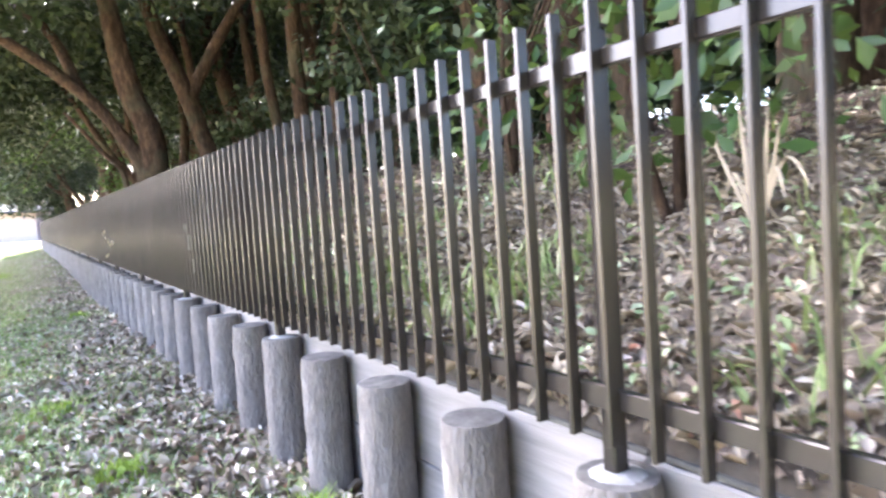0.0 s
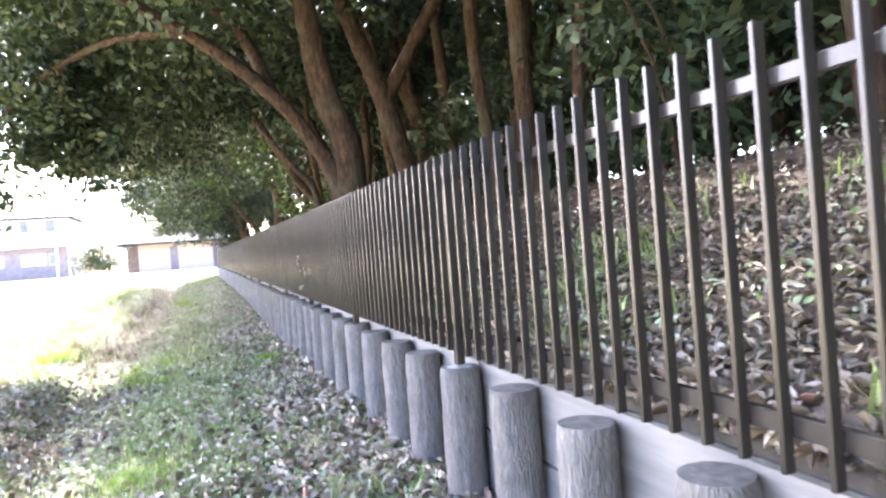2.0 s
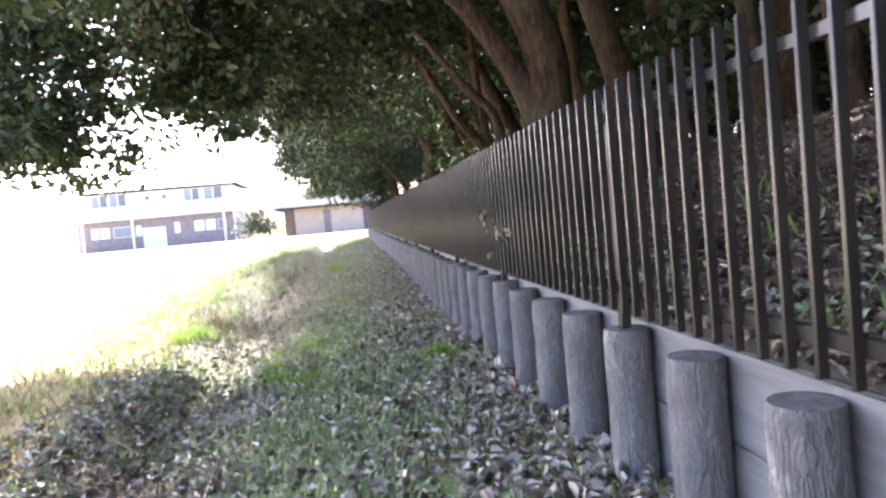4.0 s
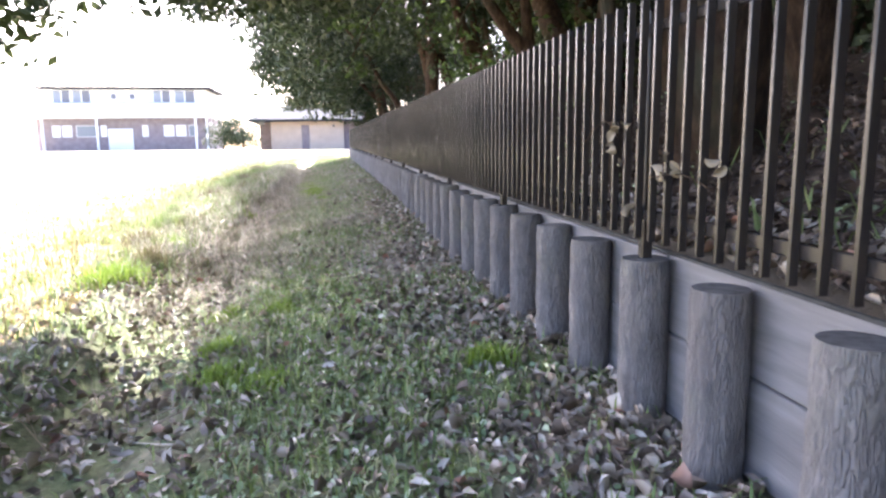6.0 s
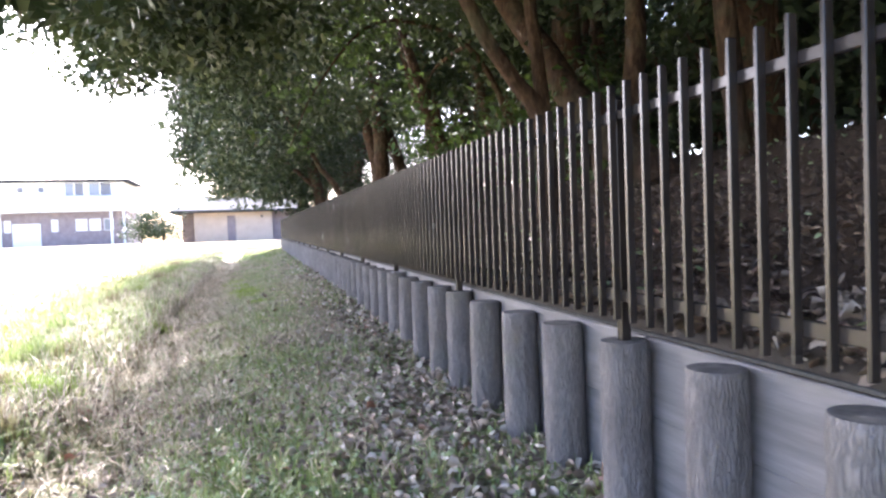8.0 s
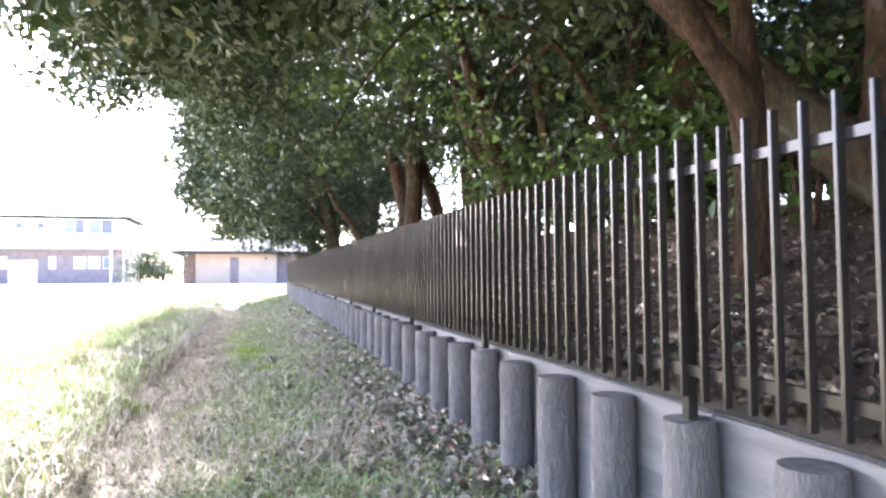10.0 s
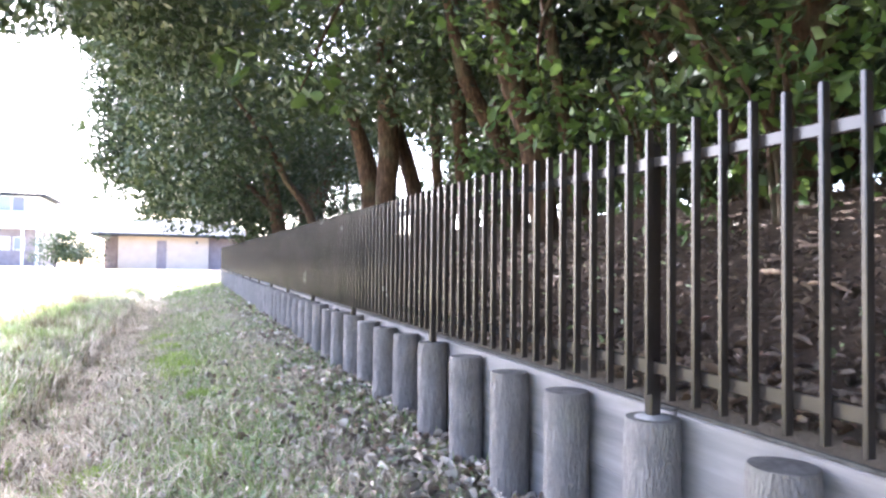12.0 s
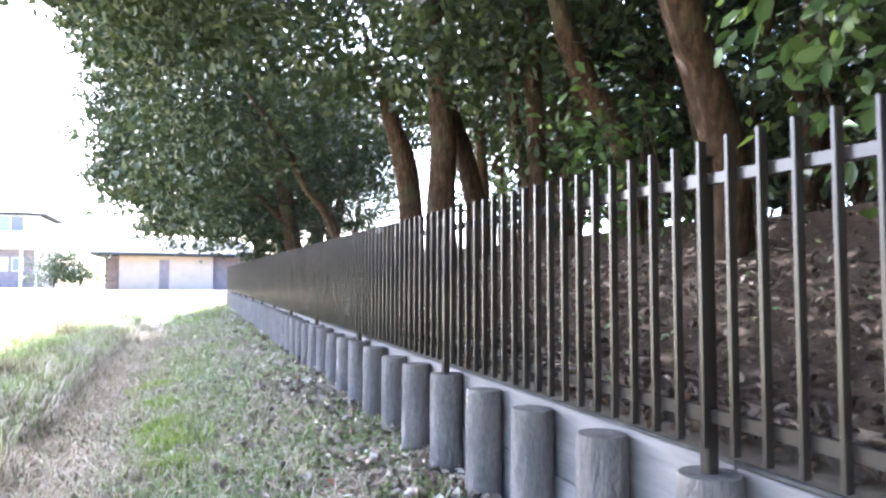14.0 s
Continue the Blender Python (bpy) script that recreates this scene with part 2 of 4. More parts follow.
M_STRAW = leaf_material("straw", [(0.0, (0.22, 0.18, 0.125)), (0.5, (0.44, 0.38, 0.28)), (1.0, (0.64, 0.58, 0.46))], 0.7, 0.1)
M_TAN = leaf_material("tan_leaf", [(0.0, (0.09, 0.072, 0.048)), (0.4, (0.225, 0.185, 0.125)), (0.8, (0.33, 0.278, 0.195)), (1.0, (0.45, 0.395, 0.295))], 0.6, 0.0)
M_GOLD = leaf_material("golden_grass", [(0.0, (0.16, 0.10, 0.04)), (0.4, (0.36, 0.27, 0.11)), (0.7, (0.28, 0.29, 0.08)), (1.0, (0.56, 0.47, 0.26))], 0.7, 0.2)
M_LUSH = leaf_material("lush_leaf", [(0.0, (0.036, 0.075, 0.023)), (0.6, (0.062, 0.12, 0.034)), (1.0, (0.11, 0.17, 0.05))], 0.5, 0.22, 0.35)
M_DRY = leaf_material("dry_grass", [(0.0, (0.085, 0.06, 0.038)), (0.5, (0.20, 0.155, 0.095)), (1.0, (0.42, 0.36, 0.245))], 0.7, 0.2)

M_TRUNK = material("tree_bark", (0.1, 0.07, 0.05), 0.95, spec=0.2)
v = coords(M_TRUNK, (1, 1, 0.3))
t1 = noise_tex(M_TRUNK, v, 24.0, 7.0, 0.7)
t2 = noise_tex(M_TRUNK, coords(M_TRUNK), 2.4, 4.0)
c = ramp(M_TRUNK, t1, [(0.3, (0.02, 0.014, 0.01)), (0.5, (0.068, 0.043, 0.028)), (0.72, (0.15, 0.096, 0.061))])
paint(M_TRUNK, mix(M_TRUNK, ramp(M_TRUNK, t2, [(0.5, (0, 0, 0)), (0.72, (0.6, 0.6, 0.6))]), c, (0.09, 0.10, 0.062)))
bump(M_TRUNK, t1, 1.0, 0.06)


M_BRANCH = material("weathered_branch", (0.2, 0.15, 0.11), 0.85, spec=0.2)
paint(M_BRANCH, ramp(M_BRANCH, noise_tex(M_BRANCH, coords(M_BRANCH), 40.0, 4.0), [(0.3, (0.12, 0.085, 0.06)), (0.7, (0.27, 0.205, 0.15))]))
M_STICK = material("weathered_stick", (0.3, 0.26, 0.21), 0.85, spec=0.2)
paint(M_STICK, mix(M_STICK, per_object(M_STICK), ramp(M_STICK, noise_tex(M_STICK, coords(M_STICK), 60.0, 4.0), [(0.3, (0.22, 0.17, 0.13)), (0.7, (0.42, 0.36, 0.29))]), (0.48, 0.44, 0.37)))


# ---------------------------------------------------------------- helpers for meshes
def mesh_from(name, verts, faces, mats, smooth=False, indices=None):
    me = bpy.data.meshes.new(name)
    me.from_pydata([tuple(p) for p in verts], [], faces)
    for m in mats:
        me.materials.append(m)
    if indices is not None:
        me.polygons.foreach_set("material_index", indices)
    if smooth:
        me.polygons.foreach_set("use_smooth", [True] * len(me.polygons))
    me.update()
    return me


def part(name, bm, mat, parent=None, label=""):
    me = bpy.data.meshes.new(name)
    bm.to_mesh(me)
    bm.free()
    me.materials.append(mat)
    ob = new(name, me)
    ob.parent = parent
    if label:
        ob["label"] = label
    return ob


def piece(name, me, parent, at=(0, 0, 0)):
    ob = new(name, me)
    ob.parent = parent
    ob.location = at
    return ob


def box(x0, x1, y0, y1, z0, z1, bevel=0.0, shear=0.0):
    """A bevelled box; shear lifts it along y."""
    bm = bmesh.new()
    bmesh.ops.create_cube(bm, size=1)
    for q in bm.verts:
        q.co = Vector(((x0 + x1) / 2 + q.co.x * (x1 - x0), (y0 + y1) / 2 + q.co.y * (y1 - y0), (z0 + z1) / 2 + q.co.z * (z1 - z0)))
    if bevel:
        bmesh.ops.bevel(bm, geom=bm.edges[:], offset=bevel, segments=1, affect="EDGES")
    if shear:
        for q in bm.verts:
            q.co.z += shear * q.co.y
    return bm


# ---------------------------------------------------------------- ground, one sheet
def spread(stops):
    out = []
    for a, b, step in stops:
        out += list(np.arange(a, b - 1e-6, step))
    return out + [stops[-1][1]]


gx = spread([(-1200, -200, 250), (-200, -40, 20), (-40, -8, 4), (-8, -4, 0.4), (-4, 0.0, 0.1)])[:-1] + [0.0, 0.066, 0.074, 0.11] + spread([(0.2, 3.4, 0.16), (3.4, 9, 0.6), (9, 40, 5), (40, 200, 40), (200, 1200, 250)])
gy = spread([(-1200, -200, 250), (-200, -20, 30), (-20, -4, 2), (-4, 26, 0.11), (26, 46, 0.3), (46, 100, 3), (100, 300, 40), (300, 4000, 900)])
gv = [(x, y, ground_z(x, y)) for y in gy for x in gx]
nx = len(gx)
gf = [(j * nx + i, j * nx + i + 1, (j + 1) * nx + i + 1, (j + 1) * nx + i) for j in range(len(gy) - 1) for i in range(nx - 1)]
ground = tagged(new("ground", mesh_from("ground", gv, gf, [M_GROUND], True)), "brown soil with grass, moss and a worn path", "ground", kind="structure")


# ---------------------------------------------------------------- fence
def fence_panel():
    """Two metres of fence: a post, two rails and twenty upright bars, at y 0 to 2."""
    root = new("metal_fence")
    part("post", box(-0.055, -0.014, -0.017, 0.017, -0.02, 0.865, 0.004), M_METAL, root)
    cap = part("post_cap", box(-0.057, -0.012, -0.019, 0.019, 0.866, 0.874, 0.003), M_METAL, root)
    for zc, hh in ((0.798, 0.017), (0.168, 0.02)):
        part("rail", shifted(box(-0.079, -0.057, -0.994, 0.994, zc - hh, zc + hh, 0.003, SLOPE), 1.0), M_METAL, root)
        part("rail_sleeve", box(-0.081, -0.0555, -0.03, 0.03, zc - hh - 0.004, zc + hh + 0.004, 0.003), M_METAL, root)
    bar = None
    for i in range(20):
        y = 0.045 + 0.1 * i
        if bar is None:
            bar = part("bar", box(-0.1065, -0.0795, -0.006, 0.006, 0.085, 0.90, 0.0018), M_METAL, root)
            bar.location = (0, y, SLOPE * y)
        else:
            piece("bar", bar.data, root, (0, y, SLOPE * y))
    return root


def shifted(bm, dy):
    for q in bm.verts:
        q.co.y += dy
        q.co.z += SLOPE * dy
    return bm


panel = fence_panel()
tagged(panel, "bronze-brown metal fence with upright bars on the wall", "fence", "fence panels along the wall")
panel.matrix_basis = pose(0, FIRST * PITCH, log_top(FIRST * PITCH))
for k in range(FIRST + 1, LAST):
    copy_thing(panel, pose(0, k * PITCH, log_top(k * PITCH)))
end_post = new("fence_post")
part("post", box(-0.055, -0.014, -0.017, 0.017, -0.02, 0.865, 0.004), M_METAL, end_post)
part("post_cap", box(-0.057, -0.012, -0.019, 0.019, 0.866, 0.874, 0.003), M_METAL, end_post)
end_post.matrix_basis = pose(0, END_Y, log_top(END_Y))
tagged(end_post, "bronze-brown square end post of the fence", "post")


# ---------------------------------------------------------------- retaining wall and log stakes
wall = tagged(new("retaining_wall"), "pale grey concrete planks holding back the soil", "wall", kind="structure")
plank_lo = box(0.055, 0.105, -0.996, 0.996, -0.95, -0.282, 0.004, SLOPE)
plank_hi = box(0.055, 0.105, -0.996, 0.996, -0.279, 0.008, 0.005, SLOPE)
lo = part("plank", plank_lo, M_PLANK, wall)
hi = part("plank", plank_hi, M_PLANK, wall)
lo.location = hi.location = (0, FIRST * PITCH + 1, log_top(FIRST * PITCH + 1))
top_strip = part("coping", box(0.058, 0.142, -0.997, 0.997, 0.0085, 0.021, 0.003, SLOPE), M_COPING, wall, "dark mossy top edge of the wall")
top_strip.location = lo.location
for k in range(FIRST + 1, LAST):
    piece("coping", top_strip.data, wall, (random.uniform(-0.003, 0.003), k * PITCH + 1, log_top(k * PITCH + 1) + random.uniform(-0.001, 0.002)))
    for o in (lo, hi):
        piece("plank", o.data, wall, (random.uniform(-0.004, 0.004), k * PITCH + 1, log_top(k * PITCH + 1) + random.uniform(-0.004, 0.004)))


def stake_mesh(seed, radius=0.089, depth=1.1):
    """A concrete stake moulded like a debarked log, top at z 0."""
    rng = random.Random(seed)
    n, rows_z = 52, [0.0] + list(np.linspace(-0.010, -0.72, 34)) + [-depth]
    verts, faces, idx = [], [], []
    for j, z in enumerate(rows_z):
        for i in range(n):
            a = 2 * math.pi * i / n
            groove = noise.noise((math.cos(a) * 4.0 + seed * 9, math.sin(a) * 4.0, z * 6.0))
            rib = 1 - min(1.0, abs(noise.noise((math.cos(a) * 7.0 + seed * 5, math.sin(a) * 7.0, z * 6.5))) * 3.6)
            r = radius + 0.003 * groove - 0.0052 * rib + 0.002 * noise.noise((math.cos(a) * 14 + seed, math.sin(a) * 14, z * 30))
            edge = min(1.0, 0.15 + max(0.0, -z) / 0.05)
            r = radius - 0.004 + (r - radius + 0.004) * edge - (0.003 if j == 0 else 0.0)
            verts.append((r * math.cos(a), r * math.sin(a), z))
    for j in range(len(rows_z) - 1):
        for i in range(n):
            faces.append((j * n + i, (j + 1) * n + i, (j + 1) * n + (i + 1) % n, j * n + (i + 1) % n))
            idx.append(0)
    c0 = len(verts)
    for i in range(n):
        q = verts[i]
        verts.append((q[0] * 0.5, q[1] * 0.5, 0.002 * rng.random()))
    for i in range(n):
        faces.append((i, (i + 1) % n, c0 + (i + 1) % n, c0 + i))
        idx.append(1)
    verts.append((0, 0, 0.001))
    for i in range(n):
        faces.append((c0 + i, c0 + (i + 1) % n, len(verts) - 1))
        idx.append(1)
    side = mesh_from("shaft", verts[:c0], faces[:idx.count(0)], [M_BARK_CONCRETE], True)
    top_faces = [tuple(q) for q, k in zip(faces, idx) if k == 1]
    remap = {q: i for i, q in enumerate(sorted({v for fc in top_faces for v in fc}))}
    top = mesh_from("cut_end", [verts[q] for q in sorted(remap)], [tuple(remap[q] for q in fc) for fc in top_faces], [M_CUT], True)
    return side, top


def mortar_mesh():
    bm = bmesh.new()
    bmesh.ops.create_cone(bm, cap_ends=True, segments=20, radius1=0.058, radius2=0.03, depth=0.010)
    for q in bm.verts:
        q.co.xy *= 1 + 0.12 * noise.noise((q.co.x * 30, q.co.y * 30, 1))
        q.co.z += 0.005
    me = bpy.data.meshes.new("mortar_collar")
    bm.to_mesh(me)
    bm.free()
    me.materials.append(M_MORTAR)
    return me


STAKES = [stake_mesh(s) for s in range(8)]
COLLAR = mortar_mesh()
for j in range(FIRST * 4, LAST * 4 + 1):
    y = 0.5 * j
    on_post = j % 4 == 0
    st = tagged(new("log_stake"), "grey concrete log stake with a fence post in its top" if on_post else "grey concrete stake moulded like a bark log", "stake", "log stakes along the wall")
    side, top = STAKES[random.randrange(8)]
    piece("shaft", side, st)
    piece("cut_end", top, st)
    st.matrix_basis = pose(-0.034 + random.uniform(-0.004, 0.004), y + (0 if on_post else random.uniform(-0.012, 0.012)), log_top(y) - (0.0 if on_post else random.uniform(0.0, 0.016)),
                           random.uniform(-0.5, 0.5), random.uniform(-0.5, 0.5), random.uniform(0, 360))
    if j in (0, 4, 8, 28):
        piece("mortar_collar", COLLAR, st)


# ---------------------------------------------------------------- scattered leaves and grass
def mesh_arrays(name, verts, faces, mat):
    """A mesh from arrays of corners and triangles."""
    me = bpy.data.meshes.new(name)
    me.vertices.add(len(verts))
    me.vertices.foreach_set("co", verts.astype(np.float32).ravel())
    me.loops.add(faces.size)
    me.loops.foreach_set("vertex_index", faces.astype(np.int32).ravel())
    me.polygons.add(len(faces))
    me.polygons.foreach_set("loop_start", (np.arange(len(faces)) * 3).astype(np.int32))
    me.materials.append(mat)
    me.update(calc_edges=True)
    return me


def leaf_cloud(name, centres, normals, sizes, mat, slim=0.42, fold=0.25, seed=0, fine=False):
    """Many folded, pointed leaves in one mesh; fine ones have a curved outline."""
    rng = np.random.default_rng(seed)
    n = len(centres)
    nrm = normals / np.linalg.norm(normals, axis=1, keepdims=True)
    ref = rng.normal(size=(n, 3))
    u = np.cross(nrm, ref)
    u /= np.linalg.norm(u, axis=1, keepdims=True)
    w = np.cross(nrm, u)
    s = sizes[:, None]
    wide = slim * (0.7 + 0.6 * rng.random((n, 1)))
    curl = fold * rng.uniform(-0.4, 1.4, (n, 1))
    bend = fold * rng.uniform(-0.8, 1.0, (n, 1))
    base = centres - u * s * 0.5
    tip = centres + u * s * 0.5 + nrm * s * bend * 0.5
    if not fine:
        left = centres - u * s * 0.06 + w * s * wide + nrm * s * curl
        right = centres - u * s * 0.06 - w * s * wide + nrm * s * curl
        verts = np.stack([base, left, tip, right], 1).reshape(-1, 3)
        k = np.arange(n)[:, None] * 4
        faces = np.concatenate([k + [0, 1, 2], k + [0, 2, 3]], 1).reshape(-1, 3)
        return mesh_arrays(name, verts, faces, mat)
    mid = centres + nrm * s * bend * -0.15
    skew = rng.uniform(0.75, 1.25, (n, 1))
    l1 = centres - u * s * 0.22 + w * s * wide * 0.85 + nrm * s * curl * 0.8
    l2 = centres + u * s * 0.18 + w * s * wide * 0.8 + nrm * s * (curl * skew + bend * 0.1)
    r1 = centres - u * s * 0.22 - w * s * wide * 0.85 + nrm * s * curl * 0.8 * skew
    r2 = centres + u * s * 0.18 - w * s * wide * 0.8 + nrm * s * (curl + bend * 0.1)
    verts = np.stack([base, mid, tip, l1, l2, r1, r2], 1).reshape(-1, 3)
    k = np.arange(n)[:, None] * 7
    faces = np.concatenate([k + q for q in ([0, 1, 3], [1, 4, 3], [1, 2, 4], [0, 5, 1], [1, 5, 6], [1, 6, 2])], 1).reshape(-1, 3)
    return mesh_arrays(name, verts, faces, mat)


def blades(name, roots, heights, mat, width=0.006, lean=0.5, seed=0):
    """Grass blades of two joints each, in one mesh."""
    rng = np.random.default_rng(seed)
    n = len(roots)
    a = rng.uniform(0, 2 * np.pi, n)
    d = np.stack([np.cos(a), np.sin(a), np.zeros(n)], 1)
    side = np.stack([-np.sin(a), np.cos(a), np.zeros(n)], 1)
    h = heights[:, None]
    k = (lean * rng.uniform(0.2, 1.6, n))[:, None]
    up = np.array([[0, 0, 1.0]])
    mid = roots + up * h * 0.6 + d * h * k * 0.35
    tip = roots + up * h * (1 - 0.25 * np.minimum(k, 1.6)) + d * h * k
    w = width * (0.6 + 0.8 * rng.random((n, 1)))
    verts = np.stack([roots - side * w, roots + side * w, mid + side * w * 0.8, mid - side * w * 0.8, tip], 1).reshape(-1, 3)
    i = np.arange(n)[:, None] * 5
    faces = np.concatenate([i + [0, 1, 2], i + [0, 2, 3], i + [3, 2, 4]], 1).reshape(-1, 3)
    return mesh_arrays(name, verts, faces, mat)


def scatter(n, x0, x1, y0, y1, density, seed, lift=0.0):
    """Points on the ground kept by a density function of x and y."""
    rng = np.random.default_rng(seed)
    pts = []
    for _ in range(n):
        x, y = rng.uniform(x0, x1), rng.uniform(y0, y1)
        if rng.random() < density(x, y):
            pts.append((x, y, ground_z(x, y) + lift * rng.random()))
    return np.array(pts)


def patch(x, y, s, o):
    return noise.noise((x * s + o, y * s, o)) * 0.5 + 0.5


def litter_density(x, y):
    far = min(1.0, max(0.0, (y - 9) / 6))
    near = along([(-3.2, 0.35 - 0.27 * far), (-2.2, 0.5 - 0.42 * far), (-1.4, 0.35 - 0.25 * far), (-0.8, 0.8 - 0.4 * far), (-0.4, 1.0), (0, 1.0)], x) * along([(-4, 1.0), (6, 1.0), (12, 0.8), (20, 0.65), (40, 0.4)], y)
    return near * (0.35 + 0.9 * patch(x, y, 0.9, 3.0))


def lay(name, pts, size, mat, seed, slim, tilt=0.5, fold=0.35):
    rng = np.random.default_rng(seed)
    nrm = np.stack([rng.normal(0, tilt, len(pts)), rng.normal(0, tilt, len(pts)), np.ones(len(pts))], 1)
    return leaf_cloud(name, pts, nrm, size * rng.uniform(0.55, 1.3, len(pts)), mat, slim, fold, seed, True)


pts = scatter(90000, -3.4, 0.03, -2.5, 22, litter_density, 11, 0.03)
tagged(new("leaf_litter", lay("leaf_litter", pts, 0.058, M_LITTER, 1, 0.22, 0.8, 0.55)), "dry brown and grey fallen leaves beside the wall", "leaf litter", kind="stuff")
pts = scatter(12000, -3.4, 0.03, 22, 40, litter_density, 12, 0.03)
tagged(new("leaf_litter", lay("leaf_litter", pts, 0.09, M_LITTER, 2, 0.26)), "dry brown fallen leaves under the far trees", "leaf litter", kind="stuff")
# tan leaves give way to the shade-darkened ones from y 3 to 5
tan_part, shaded_part = [(3.0, 1.0), (5.0, 0.08)], [(3.0, 0.12), (5.0, 1.0), (9.0, 1.0), (12.0, 0.75)]
bank = lambda x, y: 0.9 * along([(0.06, 1.0), (1.25, 1.0), (1.8, 0.3), (2.4, 0.12)], x) * (0.4 + 0.8 * patch(x, y, 1.1, 8)) * along([(-2, 1.0), (6, 1.0), (12, 0.7), (22, 0.6)], y)
pts = scatter(62000, 0.06, 2.6, -2.5, 6.0, lambda x, y: bank(x, y) * along(tan_part, y), 13, 0.04)
tagged(new("leaf_litter", lay("leaf_litter", pts, 0.050, M_TAN, 3, 0.15, 0.75, 0.3)), "thick tan fallen leaves on the bank behind the fence", "leaf litter", kind="stuff")
pts = scatter(78000, 0.06, 2.6, 2.5, 22, lambda x, y: bank(x, y) * along(shaded_part, y), 15, 0.04)
tagged(new("leaf_litter", lay("leaf_litter", pts, 0.048, M_SHADED_LEAF, 5, 0.16, 0.75, 0.35)), "brown fallen leaves on the bank, darkened to carry its shade", "leaf litter", kind="stuff")


# past y 9.5 the wall-top leaves take the shade-darkened colour too
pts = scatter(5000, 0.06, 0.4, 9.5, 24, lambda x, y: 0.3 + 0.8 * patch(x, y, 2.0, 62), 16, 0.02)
tagged(new("leaf_litter", lay("leaf_litter", pts, 0.045, M_SHADED_LEAF, 8, 0.24, 0.6, 0.5)), "brown leaves along the wall's top, darkened to carry the shade", "leaf litter", kind="stuff")
pts = scatter(4500, 0.06, 0.4, -2.5, 9.5, lambda x, y: 0.35 + 0.9 * patch(x, y, 2.0, 61), 14, 0.02)
tagged(new("leaf_litter", lay("leaf_litter", pts, 0.055, M_LITTER, 4, 0.24, 0.6, 0.5)), "dry leaves heaped along the wall's top", "leaf litter", kind="stuff")


def grass_density(x, y):
    band = along([(-5, 0.5), (-3.0, 0.1 + 0.7 * min(1.0, max(0.0, (y - 12) / 5))), (-2.65, 0.1 + 0.35 * min(1.0, max(0.0, (y - 12) / 5))), (-2.45, 0.12), (-1.95, 0.15), (-1.75, 1.0), (-1.1, 1.0), (-0.6, 0.5), (0, 0.2)], x + 0.12 * math.sin(y * 0.6))
    return band * max(0.0, min(1.0, 2.8 * patch(x, y, 1.0, 21) - 0.7))


pts = scatter(150000, -4.2, 0.0, -2.5, 24, grass_density, 21)
rng = np.random.default_rng(5)
tagged(new("grass", blades("grass", pts, rng.uniform(0.03, 0.10, len(pts)), M_GRASS, 0.004, 0.7, 3)), "short patchy green grass on the strip", "grass", kind="stuff")
pts = scatter(30000, -5.5, 0.0, 24, 44, grass_density, 22)
tagged(new("grass", blades("grass", pts, rng.uniform(0.05, 0.13, len(pts)), M_GRASS, 0.007, 0.7, 4)), "short green grass at the far end of the strip", "grass", kind="stuff")


def weed_density(x, y):
    band = along([(-3.2, 0.5), (-2.6, 0.15), (-2.0, 0.3), (-1.5, 0.9), (-0.9, 0.8), (-0.45, 0.3), (0, 0.1)], x)
    return band * max(0.0, min(1.0, 3.0 * patch(x, y, 0.8, 33) - 0.7))


pts = scatter(85000, -3.4, 0.0, -2.5, 24, weed_density, 31, 0.035)
verge = scatter(14000, -3.9, -2.55, 15, 36, lambda x, y: max(0.0, min(1.0, 2.6 * patch(x, y, 1.1, 67) - 0.6)), 32)
tagged(new("verge_grass", blades("verge_grass", verge, rng.uniform(0.08, 0.2, len(verge)), M_GRASS, 0.006, 0.9, 14)), "ragged green verge between the path and the field", "grass", kind="stuff")
tagged(new("ground_weeds", lay("ground_weeds", pts, 0.034, M_WEED, 6, 0.30, 0.7, 0.3)), "low grey-green creeping weeds among the leaves", "weeds", kind="stuff")
pts = scatter(36000, 0.12, 2.8, -2.0, 22, lambda x, y: along([(0.1, 0.9), (0.8, 0.5), (2.4, 0.3)], x) * max(0.0, min(1.0, 3.2 * patch(x, y, 1.3, 53) - 1.15)) * along([(-2, 1.0), (4, 0.9), (7, 0.25), (22, 0.12)], y), 51, 0.10)
tagged(new("bank_weeds", lay("bank_weeds", pts, 0.034, M_WEED, 7, 0.26, 0.9, 0.3)), "small green plants sprouting through the leaves on the bank", "weeds", kind="stuff")
pts = scatter(16000, 0.18, 2.0, -2.0, 9, lambda x, y: along([(0.18, 1.0), (0.6, 1.0), (1.2, 0.4), (2.0, 0.2)], x) * along([(3.5, 1.0), (6, 0.25), (9, 0.1)], y) * max(0.0, min(1.0, 4.0 * patch(x, y, 1.6, 57) - 2.0)), 52)
tagged(new("bank_grass", blades("bank_grass", pts, rng.uniform(0.07, 0.20, len(pts)), M_GRASS, 0.0055, 1.1, 12)), "strap-like green grass on the bank", "grass", kind="stuff")
# coarse dry grass along the edge of the field
pts = scatter(26000, -4.6, -2.3, -2.0, 30, lambda x, y: along([(-4.6, 0.1), (-3.6, 0.6), (-3.1, 1.0), (-2.7, 0.7), (-2.3, 0.15)], x) * along([(-2, 0.1), (12, 0.1), (16, 1.0)], y) * max(0.0, min(1.0, 2.4 * patch(x, y, 1.4, 41) - 0.6)), 41)
tagged(new("dry_grass", blades("dry_grass", pts, rng.uniform(0.08, 0.26, len(pts)), M_DRY, 0.004, 0.9, 8)), "coarse straw-coloured dry grass along the field's edge", "dry grass", kind="stuff")
